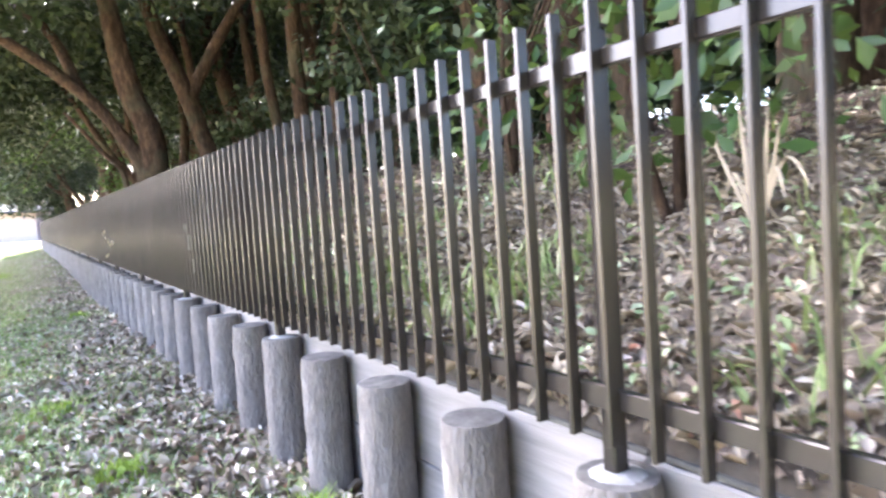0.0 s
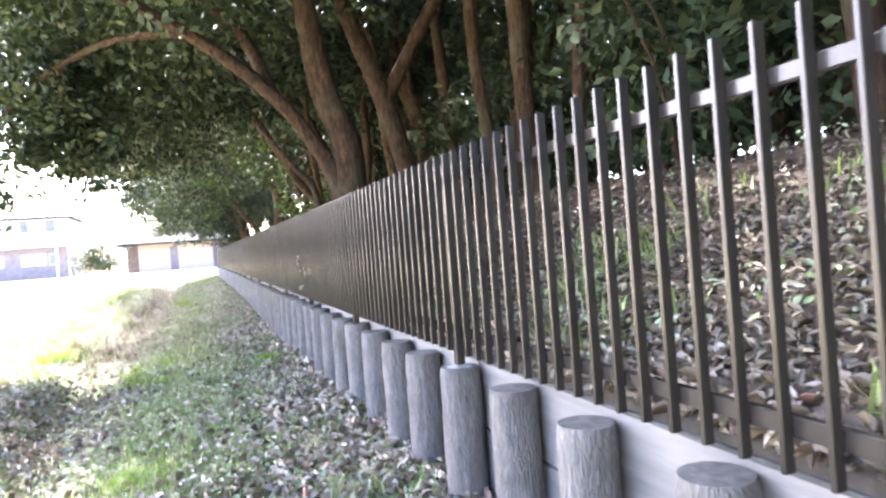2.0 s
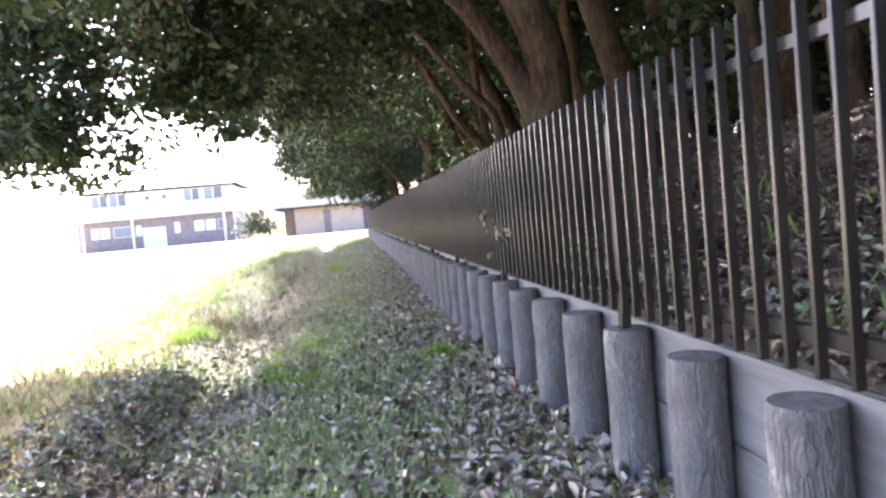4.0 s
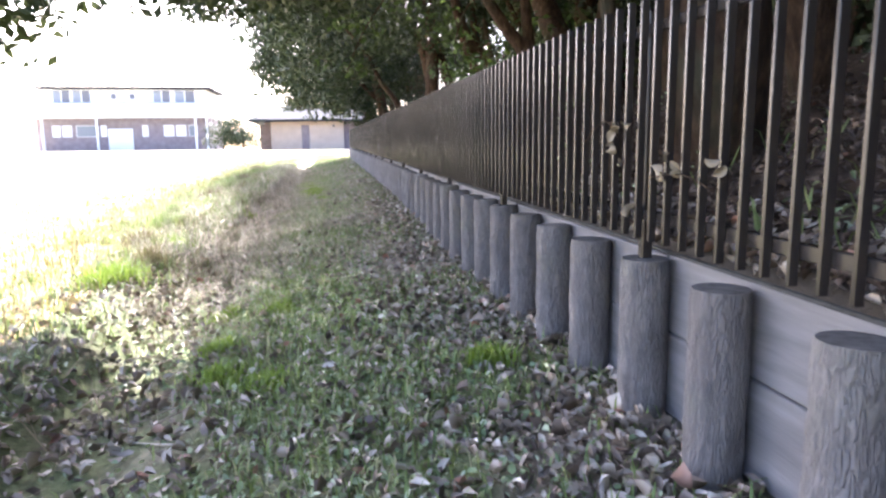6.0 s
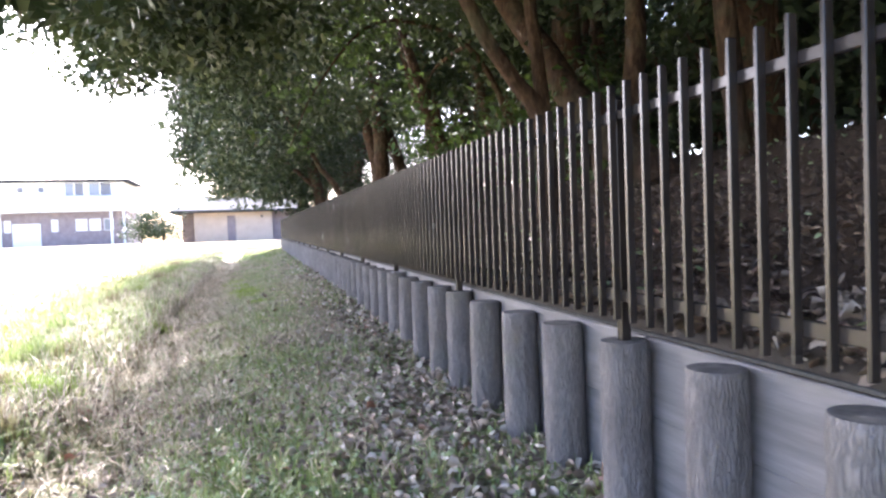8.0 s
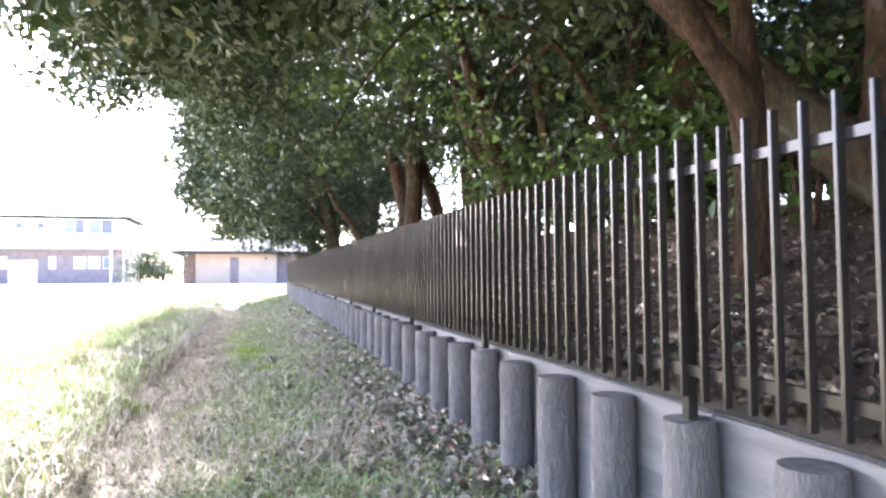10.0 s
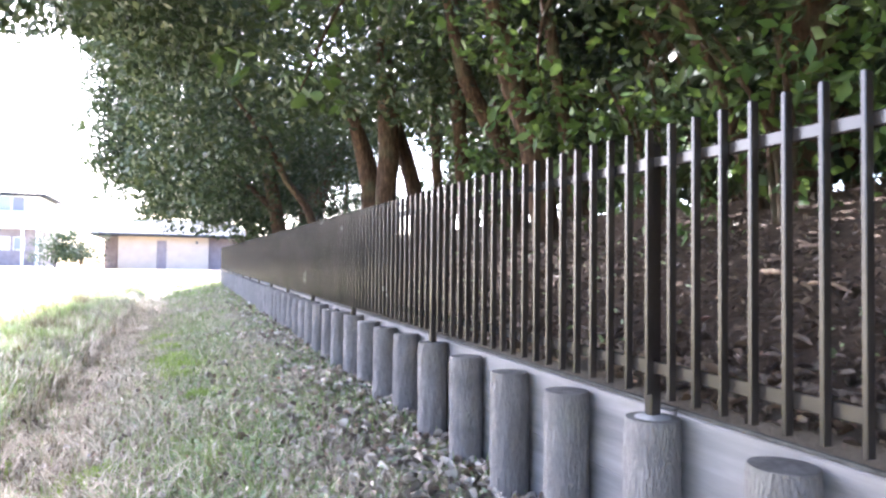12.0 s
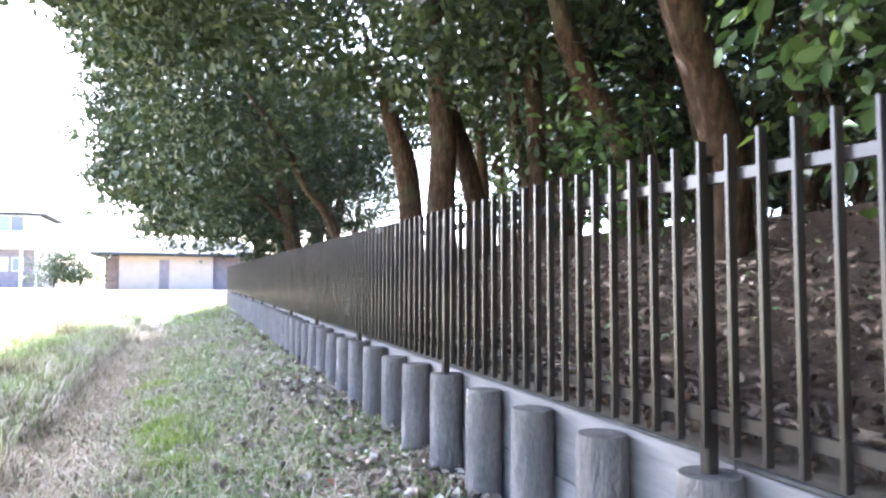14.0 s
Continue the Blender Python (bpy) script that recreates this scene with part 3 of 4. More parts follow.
pts = scatter(110000, -2.9, -1.2, -2.0, 30, lambda x, y: along([(-2.9, 0.3), (-2.5, 1.0), (-1.95, 1.0), (-1.5, 0.45), (-1.2, 0.15)], x) * along([(8, 0.08), (11.5, 0.2), (14, 0.7), (16, 0.6)], y) * patch(x, y, 1.2, 47), 43)
tagged(new("dry_grass", blades("dry_grass", pts, rng.uniform(0.04, 0.12, len(pts)), M_DRY, 0.003, 1.9, 9)), "flattened straw along the trodden path", "dry grass", kind="stuff")


pts = scatter(95000, -2.7, -0.5, 10.5, 32, lambda x, y: along([(-2.7, 0.3), (-2.3, 1.0), (-1.8, 1.0), (-1.4, 0.45), (-0.9, 0.75), (-0.5, 0.5)], x) * along([(10.5, 0.1), (14, 0.9), (32, 0.7)], y) * patch(x, y, 1.0, 49), 44)
tagged(new("dry_grass", blades("dry_grass", pts, rng.uniform(0.05, 0.13, len(pts)), M_STRAW, 0.0032, 2.0, 10)), "pale flattened straw over the trodden path", "dry grass", kind="stuff")
pts = scatter(42000, -7.5, -2.7, 4, 24, lambda x, y: along([(-7.5, 0.3), (-4.0, 0.8), (-3.2, 0.5), (-2.85, 0.05)], x) * max(0.0, min(1.0, 2.6 * patch(x, y, 1.5, 71) - 0.7)), 45)
tagged(new("field_grass", blades("field_grass", pts, rng.uniform(0.04, 0.14, len(pts)), M_GOLD, 0.005, 1.1, 15)), "golden and green rough grass on the sunlit field", "grass", kind="stuff")


pts = scatter(7000, -3.2, -2.42, 12.5, 34, lambda x, y: along([(-3.2, 0.3), (-2.8, 1.0), (-2.42, 0.7)], x) * max(0.0, min(1.0, 3.0 * patch(x, y, 1.7, 91) - 0.9)), 46)
tagged(new("dry_grass", blades("dry_grass", pts, rng.uniform(0.16, 0.34, len(pts)), M_STRAW, 0.0032, 1.4, 16)), "long pale grass drooping over the path's edge", "dry grass", kind="stuff")
pts = scatter(30000, -4.6, -2.55, 9, 36, lambda x, y: along([(-4.6, 0.3), (-3.2, 1.0), (-2.75, 1.0), (-2.55, 0.4)], x) * along([(9, 0.25), (14, 1.0), (36, 1.0)], y) * max(0.0, min(1.0, 3.0 * patch(x, y, 0.9, 93) - 0.8)), 47)
tagged(new("verge_grass", blades("verge_grass", pts, rng.uniform(0.06, 0.17, len(pts)), M_GRASS, 0.0055, 0.9, 17)), "thick green grass on the shaded verge", "grass", kind="stuff")


def tuft(x, y, r, n, h, seed):
    """A bright tuft of fresh grass."""
    rg = np.random.default_rng(seed)
    q = rg.normal(0, r * 0.5, (n, 2))
    roots = np.array([(x + a, y + c, ground_z(x + a, y + c) - 0.005) for a, c in q])
    o = new("grass_tuft", blades("grass_tuft", roots, rg.uniform(0.5, 1.0, n) * h, M_FRESH, 0.0035, 0.55, seed))
    return tagged(o, "bright green tuft of fresh grass on the strip", "grass", kind="stuff")


TUFTS = [(-1.54, 10.55, 0.09, 0.09), (-1.95, 10.75, 0.10, 0.08), (-1.85, 9.7, 0.10, 0.09), (-1.75, 9.2, 0.12, 0.09), (-1.5, 9.0, 0.1, 0.08), (-0.45, 8.7, 0.08, 0.1), (-1.47, 19.0, 0.16, 0.1), (-1.56, 20.2, 0.2, 0.1), (-1.5, 19.6, 0.2, 0.11),
         (-1.62, 21.2, 0.2, 0.1), (-1.7, 22.4, 0.22, 0.1), (-1.3, 18.0, 0.12, 0.08), (-1.9, 16.4, 0.15, 0.08), (-2.9, 13.4, 0.18, 0.15), (-3.0, 11.6, 0.2, 0.18), (-2.6, 16.8, 0.2, 0.12), (-0.9, 3.9, 0.12, 0.08), (-0.7, 2.4, 0.1, 0.08), (-0.2, 1.3, 0.05, 0.12), (-1.5, 5.6, 0.18, 0.08)]
def tussock(x, y, r, n, h, seed):
    rg = np.random.default_rng(seed)
    q = rg.normal(0, r * 0.5, (n, 2))
    roots = np.array([(x + a, y + c, ground_z(x + a, y + c) - 0.01) for a, c in q])
    o = new("dry_tussock", blades("dry_tussock", roots, rg.uniform(0.4, 1.0, n) * h, M_DRY if seed % 5 < 2 else M_GRASS, 0.0035, 0.9, seed))
    return tagged(o, "straw-coloured tussock of coarse grass at the field's edge", "grass", kind="stuff")


trng = random.Random(77)
for i in range(20):
    y = 12.4 + 1.1 * i
    tussock(-3.0 - 0.03 * max(0, y - 14) + trng.uniform(-0.35, 0.3), y + trng.uniform(-0.3, 0.3), trng.uniform(0.12, 0.24), 260, trng.uniform(0.2, 0.4), 700 + i)

for i, (x, y, r, h) in enumerate(TUFTS):
    tuft(x, y, r * 1.15, int(2200 * r + 90), h * 1.2, 500 + i)


# ---------------------------------------------------------------- trees
def tube(path, radii, n=12, seed=0, rough=0.13):
    """A bent, tapered limb as vertices and faces."""
    verts, faces = [], []
    path = [Vector(q) for q in path]
    for j, q in enumerate(path):
        d = (path[min(j + 1, len(path) - 1)] - path[max(j - 1, 0)]).normalized()
        a = d.cross(Vector((0.3, 1, 0.1))).normalized()
        b = d.cross(a)
        for i in range(n):
            t = 2 * math.pi * i / n
            r = radii[j] * (1 + rough * 2 * noise.noise((math.cos(t) * 2.2 + seed, math.sin(t) * 2.2, q.z * 1.1 + seed)))
            verts.append(q + a * (r * math.cos(t)) + b * (r * math.sin(t)))
    for j in range(len(path) - 1):
        for i in range(n):
            faces.append((j * n + i, j * n + (i + 1) % n, (j + 1) * n + (i + 1) % n, (j + 1) * n + i))
    return verts, faces


def smooth_path(pts, radii, steps=5, wobble=0.03, seed=0):
    """A Catmull-Rom curve through the points, with a little wander."""
    p = [Vector(q) for q in pts]
    out, rr = [], []
    for i in range(len(p) - 1):
        p0, p1, p2, p3 = p[max(i - 1, 0)], p[i], p[i + 1], p[min(i + 2, len(p) - 1)]
        for s in range(steps):
            t = s / steps
            q = 0.5 * ((2 * p1) + (p2 - p0) * t + (2 * p0 - 5 * p1 + 4 * p2 - p3) * t * t + (3 * p1 - p0 - 3 * p2 + p3) * t ** 3)
            q += Vector((noise.noise((q.z, seed, 0)), noise.noise((q.z, seed, 5)), 0)) * wobble * (1 if i or s else 0)
            out.append(q)
            rr.append(radii[i] * (1 - t) + radii[i + 1] * t)
    out.append(p[-1])
    rr.append(radii[-1])
    return out, rr


def crown_points(lobes, per_area, rng):
    """Leaf places on many small tufts spread through ellipsoid lobes, with gaps between the tufts."""
    cs, ns = [], []
    for (cx, cy, cz), (rx, ry, rz), *dense in lobes:
        m = dense[0] if dense else 1.0
        area = 4 * math.pi * ((rx * ry) ** 1.6 / 3 + (rx * rz) ** 1.6 / 3 + (ry * rz) ** 1.6 / 3) ** (1 / 1.6)
        tufts = max(2, int(area * 1.05 * m ** 0.5))
        d = rng.normal(size=(tufts, 3))
        d /= np.linalg.norm(d, axis=1, keepdims=True)
        rad = (0.35 + 0.65 * rng.random((tufts, 1)) ** 0.5) * (0.85 + 0.3 * rng.random((tufts, 1)))
        c = np.array([[cx, cy, cz]]) + d * rad * np.array([[rx, ry, rz]])
        for p in c:
            r = min(0.62, 0.9 * min(rx, ry, rz)) * rng.uniform(0.55, 1.25)
            k = int(per_area * 40 * r * r * m ** 0.5) + 8
            e = rng.normal(size=(k, 3))
            e /= np.linalg.norm(e, axis=1, keepdims=True)
            q = e * (0.55 + 0.5 * rng.random((k, 1))) * r * np.array([1.1, 1.1, 0.7])
            q[:, 2] -= 0.25 * (q[:, 0] ** 2 + q[:, 1] ** 2) / max(r, 0.1)
            cs.append(p + q)
            ns.append(e * 0.7 + np.array([0, 0, 0.45]) + rng.normal(0, 0.4, (k, 3)))
        k = int(area * per_area * 1.6 * m)              # inner leaves that close the crown
        e = rng.normal(size=(k, 3))
        e *= (0.75 * rng.random((k, 1)) ** 0.45) / np.linalg.norm(e, axis=1, keepdims=True)
        cs.append(np.array([[cx, cy, cz]]) + e * np.array([[rx, ry, rz]]))
        ns.append(rng.normal(0, 0.6, (k, 3)) + np.array([0, 0, 0.6]))
    return np.concatenate(cs), np.concatenate(ns)


def tree(limbs, lobes, label, seed, per_area=5.0, leaf=0.085, name="tree", mat=None, group="", fine=False):
    """limbs: list of (points, radii), the first one the trunk."""
    root = new(name)
    for i, (pp, rr) in enumerate(limbs):
        path, rad = smooth_path(pp, rr, seed=seed + i)
        vs, fs = tube(path, rad, 12 if rr[0] > 0.08 else 8, seed + i)
        o = new("trunk" if i == 0 else "limb", mesh_from("limb", vs, fs, [M_TRUNK], True))
        o.parent = root
    if lobes:
        rng = np.random.default_rng(seed)
        c, nn = crown_points(lobes, per_area, rng)
        me = leaf_cloud("crown", c, nn, leaf * rng.uniform(0.7, 1.35, len(c)), mat or M_LEAF, 0.25, 0.14, seed, fine)
        o = new("crown", me)
        o.parent = root
    tagged(root, label, "tree" if name == "tree" else name, group)
    return root


def gz(x, y):
    return ground_z(x, y) - 0.1


# the big forked tree leaning over the strip
tree([
    ([(0.84, 8.95, gz(0.84, 8.95)), (0.72, 8.8, 1.4), (0.58, 8.7, 1.95)], [0.29, 0.24, 0.23]),
    ([(0.56, 8.7, 1.88), (0.33, 8.7, 2.28), (-0.18, 8.65, 2.95), (-1.0, 8.5, 3.55), (-2.2, 8.6, 4.2)], [0.15, 0.09, 0.075, 0.06, 0.03]),
    ([(-1.0, 8.5, 3.55), (-1.9, 9.6, 3.75), (-2.9, 11.0, 3.6), (-3.6, 11.8, 3.1), (-4.1, 12.0, 2.4)], [0.05, 0.04, 0.03, 0.018, 0.006]),
    ([(-2.5, 10.5, 3.68), (-2.6, 11.6, 3.3), (-2.45, 12.0, 2.3)], [0.02, 0.014, 0.005]),
    ([(0.60, 8.7, 1.88), (0.58, 8.7, 2.44), (0.42, 8.7, 2.94), (0.27, 8.7, 3.7), (0.1, 8.9, 5.4)], [0.20, 0.17, 0.15, 0.13, 0.06]),
    ([(-0.18, 8.65, 2.95), (-0.5, 9.2, 3.9), (-1.2, 10.2, 4.6)], [0.08, 0.06, 0.03]),
    ([(0.33, 9.1, gz(0.3, 9.1)), (0.30, 9.2, 1.9), (0.05, 9.2, 2.25), (-0.35, 9.3, 2.8)], [0.05, 0.04, 0.035, 0.02]),
# second to fifth lobes lie out of view, added to shade the strip
], [((-1.7, 9.8, 4.9), (2.2, 2.8, 1.4), 1.8), ((-2.4, 7.4, 5.2), (1.5, 1.8, 1.0), 2.4), ((-3.4, 8.4, 5.0), (1.2, 1.6, 0.8), 1.8), ((-2.0, 4.9, 5.6), (1.3, 1.5, 0.7), 2.2), ((-0.8, 5.7, 6.3), (1.4, 1.4, 0.8), 2.0), ((-1.4, 15.6, 5.6), (1.8, 2.0, 1.1), 1.6), ((-4.3, 12.0, 2.6), (0.85, 0.8, 0.6), 2.2), ((-4.9, 12.2, 3.4), (0.9, 0.9, 0.8), 2.2), ((-4.0, 12.0, 3.5), (0.65, 0.8, 0.6), 2.0), ((-5.4, 12.4, 2.9), (0.8, 0.9, 0.8), 2.0), ((-4.4, 11.8, 4.4), (1.0, 1.0, 0.7), 2.0), ((-3.55, 12.0, 2.4), (0.35, 0.5, 0.3), 1.5), ((-2.5, 12.1, 3.3), (0.65, 0.8, 0.55), 2.2), ((-3.1, 12.1, 3.15), (0.5, 0.6, 0.5), 2.0), ((-2.9, 12.0, 2.6), (0.4, 0.5, 0.3), 1.6), ((-3.3, 12.2, 4.05), (0.6, 0.7, 0.5), 2.0), ((-1.5, 17.6, 5.1), (1.2, 1.3, 0.6), 2.2), ((-2.2, 12.0, 2.75), (0.5, 0.6, 0.4), 1.8), ((-2.42, 11.95, 2.35), (0.25, 0.3, 0.22), 1.2), ((-2.2, 12.1, 4.0), (0.8, 0.8, 0.6), 2.0), ((0.4, 8.2, 5.4), (2.4, 2.8, 1.5)), ((-2.2, 14.8, 4.1), (1.5, 2.2, 1.1), 1.6), ((-2.7, 11.2, 3.8), (1.1, 1.8, 1.0), 1.4), ((-0.6, 12.6, 4.9), (2.0, 2.4, 1.5)), ((-2.2, 12.6, 5.0), (1.5, 2.0, 1.0), 1.5), ((-2.6, 17.0, 4.5), (1.6, 1.6, 0.9), 1.8), ((-3.3, 18.8, 4.6), (1.3, 1.5, 0.9), 1.8), ((-3.0, 22.4, 5.4), (1.4, 1.8, 1.0), 1.8)],
    "large evergreen tree with a forked brown trunk leaning over the fence", 40, 8.5, 0.125)

# upright trunk behind it
tree([
    ([(1.75, 9.4, gz(1.75, 9.4)), (1.48, 9.3, 2.34), (1.14, 9.3, 3.34), (0.78, 9.3, 4.4), (0.6, 9.4, 6.0)], [0.17, 0.135, 0.12, 0.10, 0.05]),
    ([(1.3, 9.3, 3.1), (1.9, 9.0, 4.2), (2.6, 8.6, 5.2)], [0.10, 0.07, 0.03]),
], [((1.6, 8.8, 6.2), (2.2, 2.4, 1.5)), ((2.8, 6.2, 5.0), (1.9, 2.4, 1.6)), ((0.4, 4.8, 5.4), (2.2, 2.2, 1.3)), ((-1.2, 6.4, 5.3), (1.8, 2.0, 1.2))],
    "tall dark evergreen tree on the bank behind the fence", 50, 7.0, 0.125)

# pair of thin grey stems
tree([
    ([(1.05, 12.95, gz(1.05, 12.95)), (1.0, 12.9, 2.0), (0.79, 12.9, 2.33), (0.56, 12.9, 2.65), (0.3, 12.9, 3.1), (-0.3, 13.1, 4.2)], [0.10, 0.085, 0.062, 0.06, 0.055, 0.03]),
    ([(1.04, 12.9, 1.9), (0.97, 12.9, 2.54), (0.92, 12.9, 3.0), (0.85, 12.9, 4.6)], [0.065, 0.055, 0.05, 0.03]),
], [((0.2, 13.2, 5.0), (2.1, 2.2, 1.4)), ((1.6, 13.6, 4.7), (1.7, 2.0, 1.2))],
    "evergreen tree with two thin grey-brown stems", 60, 7.0, 0.125)

# leaning trunk close behind the fence
tree([
    ([(1.85, 12.5, gz(1.85, 12.5)), (1.7, 12.8, 1.75), (1.5, 13.4, 2.35), (1.42, 13.8, 2.85), (1.2, 14.5, 3.8), (0.8, 15.0, 4.8)], [0.20, 0.17, 0.15, 0.14, 0.10, 0.04]),
    ([(1.7, 12.8, 1.8), (1.9, 12.9, 2.8), (2.0, 13.3, 4.4)], [0.10, 0.09, 0.04]),
], [((0.4, 15.2, 5.3), (2.2, 2.4, 1.5)), ((1.9, 16.0, 4.8), (1.8, 2.0, 1.5))],
    "evergreen tree with a pale mossy leaning trunk", 70, 7.0, 0.125)

# low branches of the same tree with large fresh leaves
tree([
    ([(2.1, 15.6, gz(2.1, 15.6)), (1.9, 15.7, 2.4), (1.4, 16.0, 3.5), (0.3, 16.2, 3.8), (-0.5, 16.2, 2.95), (-0.85, 16.0, 2.2)], [0.06, 0.05, 0.035, 0.02, 0.012, 0.005]),
    ([(1.4, 16.0, 3.5), (1.1, 16.5, 3.3), (0.9, 16.4, 2.8), (0.85, 16.2, 2.35)], [0.03, 0.018, 0.01, 0.005]),
], [((-0.85, 16.0, 2.3), (0.32, 0.35, 0.2)), ((-0.6, 16.2, 2.9), (0.5, 0.5, 0.35)), ((0.85, 16.25, 2.5), (0.4, 0.4, 0.35)), ((0.9, 17.0, 3.1), (0.6, 0.6, 0.45)), ((0.2, 16.4, 3.7), (0.8, 0.7, 0.4))],
    "slender tree with large fresh green leaves hanging over the fence", 75, 8.0, 0.10, mat=M_LUSH, fine=True)

tree([
    ([(1.75, 17.7, gz(1.75, 17.7)), (1.56, 17.6, 2.15), (1.43, 17.6, 2.58), (1.27, 17.6, 3.0), (0.9, 17.7, 4.4)], [0.15, 0.125, 0.115, 0.105, 0.05]),
    ([(2.35, 19.6, gz(2.35, 19.6)), (2.28, 19.5, 2.5), (1.95, 19.5, 3.0), (1.6, 19.4, 3.5), (1.2, 19.2, 4.6)], [0.13, 0.11, 0.10, 0.09, 0.04]),
], [((0.6, 18.0, 5.4), (2.2, 2.2, 1.5)), ((1.9, 20.0, 5.2), (1.9, 2.0, 1.6)), ((1.0, 20.2, 3.5), (0.9, 1.0, 0.7))],
    "evergreen tree with reddish-brown leaning stems", 80, 7.0, 0.125)

# cluster of stems half way along
tree([
    ([(1.3, 21.6, gz(1.3, 21.6)), (1.3, 21.6, 2.23), (1.33, 21.6, 2.95), (1.29, 21.6, 3.81), (1.15, 21.6, 5.2)], [0.19, 0.17, 0.15, 0.14, 0.06]),
    ([(1.95, 21.8, gz(1.95, 21.8)), (1.81, 21.8, 2.34), (1.66, 21.8, 2.88), (1.44, 21.8, 3.48), (1.2, 21.8, 4.6)], [0.14, 0.13, 0.12, 0.11, 0.05]),
    ([(1.75, 24.0, gz(1.75, 24)), (1.70, 24.0, 2.44), (1.61, 24.0, 3.12), (1.38, 24.0, 3.87), (1.0, 24.0, 5.0)], [0.2, 0.18, 0.16, 0.13, 0.05]),
    ([(1.1, 26.0, gz(1.1, 26)), (0.95, 26.0, 2.32), (0.45, 26.0, 2.99), (0.06, 26.0, 3.74), (-0.6, 26, 4.6)], [0.09, 0.08, 0.07, 0.06, 0.03]),
], [((0.3, 22.6, 5.4), (2.6, 2.6, 1.6)), ((-0.7, 26.0, 4.6), (2.0, 2.4, 1.7)), ((-1.2, 25.4, 6.2), (1.6, 2.0, 1.3)), ((-1.4, 20.4, 5.8), (1.8, 2.2, 1.2)), ((-1.6, 19.2, 5.2), (1.3, 1.6, 0.7), 2.0), ((-1.4, 23.2, 5.6), (1.4, 1.7, 0.9), 1.6), ((-0.3, 25.5, 6.2), (2.3, 2.6, 1.5)), ((1.9, 24.5, 5.5), (2.0, 2.4, 1.5))],
    "clump of dark evergreen stems sharing one crown", 90, 6.0, 0.14)

# low-hanging crowns at the far end
tree([
    ([(1.0, 30.0, gz(1.0, 30)), (0.8, 30, 2.5), (0.5, 30, 4.0), (0.2, 30, 6.5)], [0.22, 0.19, 0.15, 0.06]),
    ([(0.8, 30, 2.6), (-0.3, 30.2, 3.6), (-1.6, 30.5, 4.4)], [0.09, 0.07, 0.03]),
# the last three high lobes are added mainly to shade the strip
], [((-0.9, 30.0, 4.2), (2.1, 2.8, 1.7)), ((-1.0, 30.5, 6.4), (2.2, 2.8, 1.8)), ((0.9, 31.0, 5.2), (2.2, 2.6, 2.4)), ((0.2, 31.5, 2.7), (1.2, 2.2, 0.8)), ((-1.2, 31.0, 8.0), (2.1, 2.4, 1.5)), ((-3.6, 28.2, 8.4), (1.8, 2.4, 1.0), 1.8), ((-3.4, 32.2, 8.8), (1.8, 2.4, 1.1), 1.8), ((-4.0, 24.6, 8.4), (1.6, 2.0, 0.9), 1.8)],
    "broad evergreen tree with a low hanging crown", 100, 5.0, 0.155)
tree([
    ([(0.9, 37.0, gz(0.9, 37)), (0.7, 37, 2.8), (0.3, 37, 4.5), (0.0, 37, 8.0), (-1.6, 37.6, 11.4), (-4.8, 38.5, 14.0)], [0.24, 0.2, 0.16, 0.12, 0.09, 0.03]),
    ([(0.6, 37, 3.0), (-0.8, 37.0, 4.0), (-2.2, 37.2, 5.2)], [0.1, 0.08, 0.03]),
# lobes left of x -6 are above the view, added to shade the verge
], [((-1.7, 36.5, 5.0), (2.3, 2.6, 1.7)), ((-1.4, 37.0, 7.4), (2.5, 2.8, 2.0)), ((0.8, 38.0, 5.6), (2.3, 2.8, 2.8)), ((-0.4, 37.0, 3.6), (1.8, 2.4, 1.0)), ((-3.45, 37.5, 4.6), (1.2, 1.6, 1.2), 2.2), ((-3.8, 38.0, 6.6), (1.2, 1.7, 1.5), 2.2), ((-2.2, 38.0, 3.5), (1.2, 1.6, 0.75), 2.0), ((-3.6, 38.0, 9.0), (1.3, 1.8, 1.5), 2.0), ((-6.1, 32.5, 12.6), (2.2, 2.4, 1.2), 2.0), ((-6.7, 36.5, 13.4), (2.4, 2.6, 1.4), 2.0), ((-7.2, 40.5, 15.2), (2.6, 2.6, 1.4), 2.0), ((-7.2, 44.5, 16.6), (2.8, 2.6, 1.5), 2.0), ((-2.6, 38.5, 12.0), (3.0, 3.0, 1.8), 1.5), ((-1.2, 37.5, 9.8), (2.4, 2.4, 1.6)), ((-3.2, 36.0, 9.0), (1.8, 2.4, 1.1), 1.6), ((-2.4, 41.5, 7.6), (2.2, 2.6, 1.6), 1.4), ((-1.0, 43.0, 5.4), (1.8, 2.2, 1.6))],
    "tall evergreen tree with a dense rounded crown at the fence's end", 110, 4.5, 0.17)


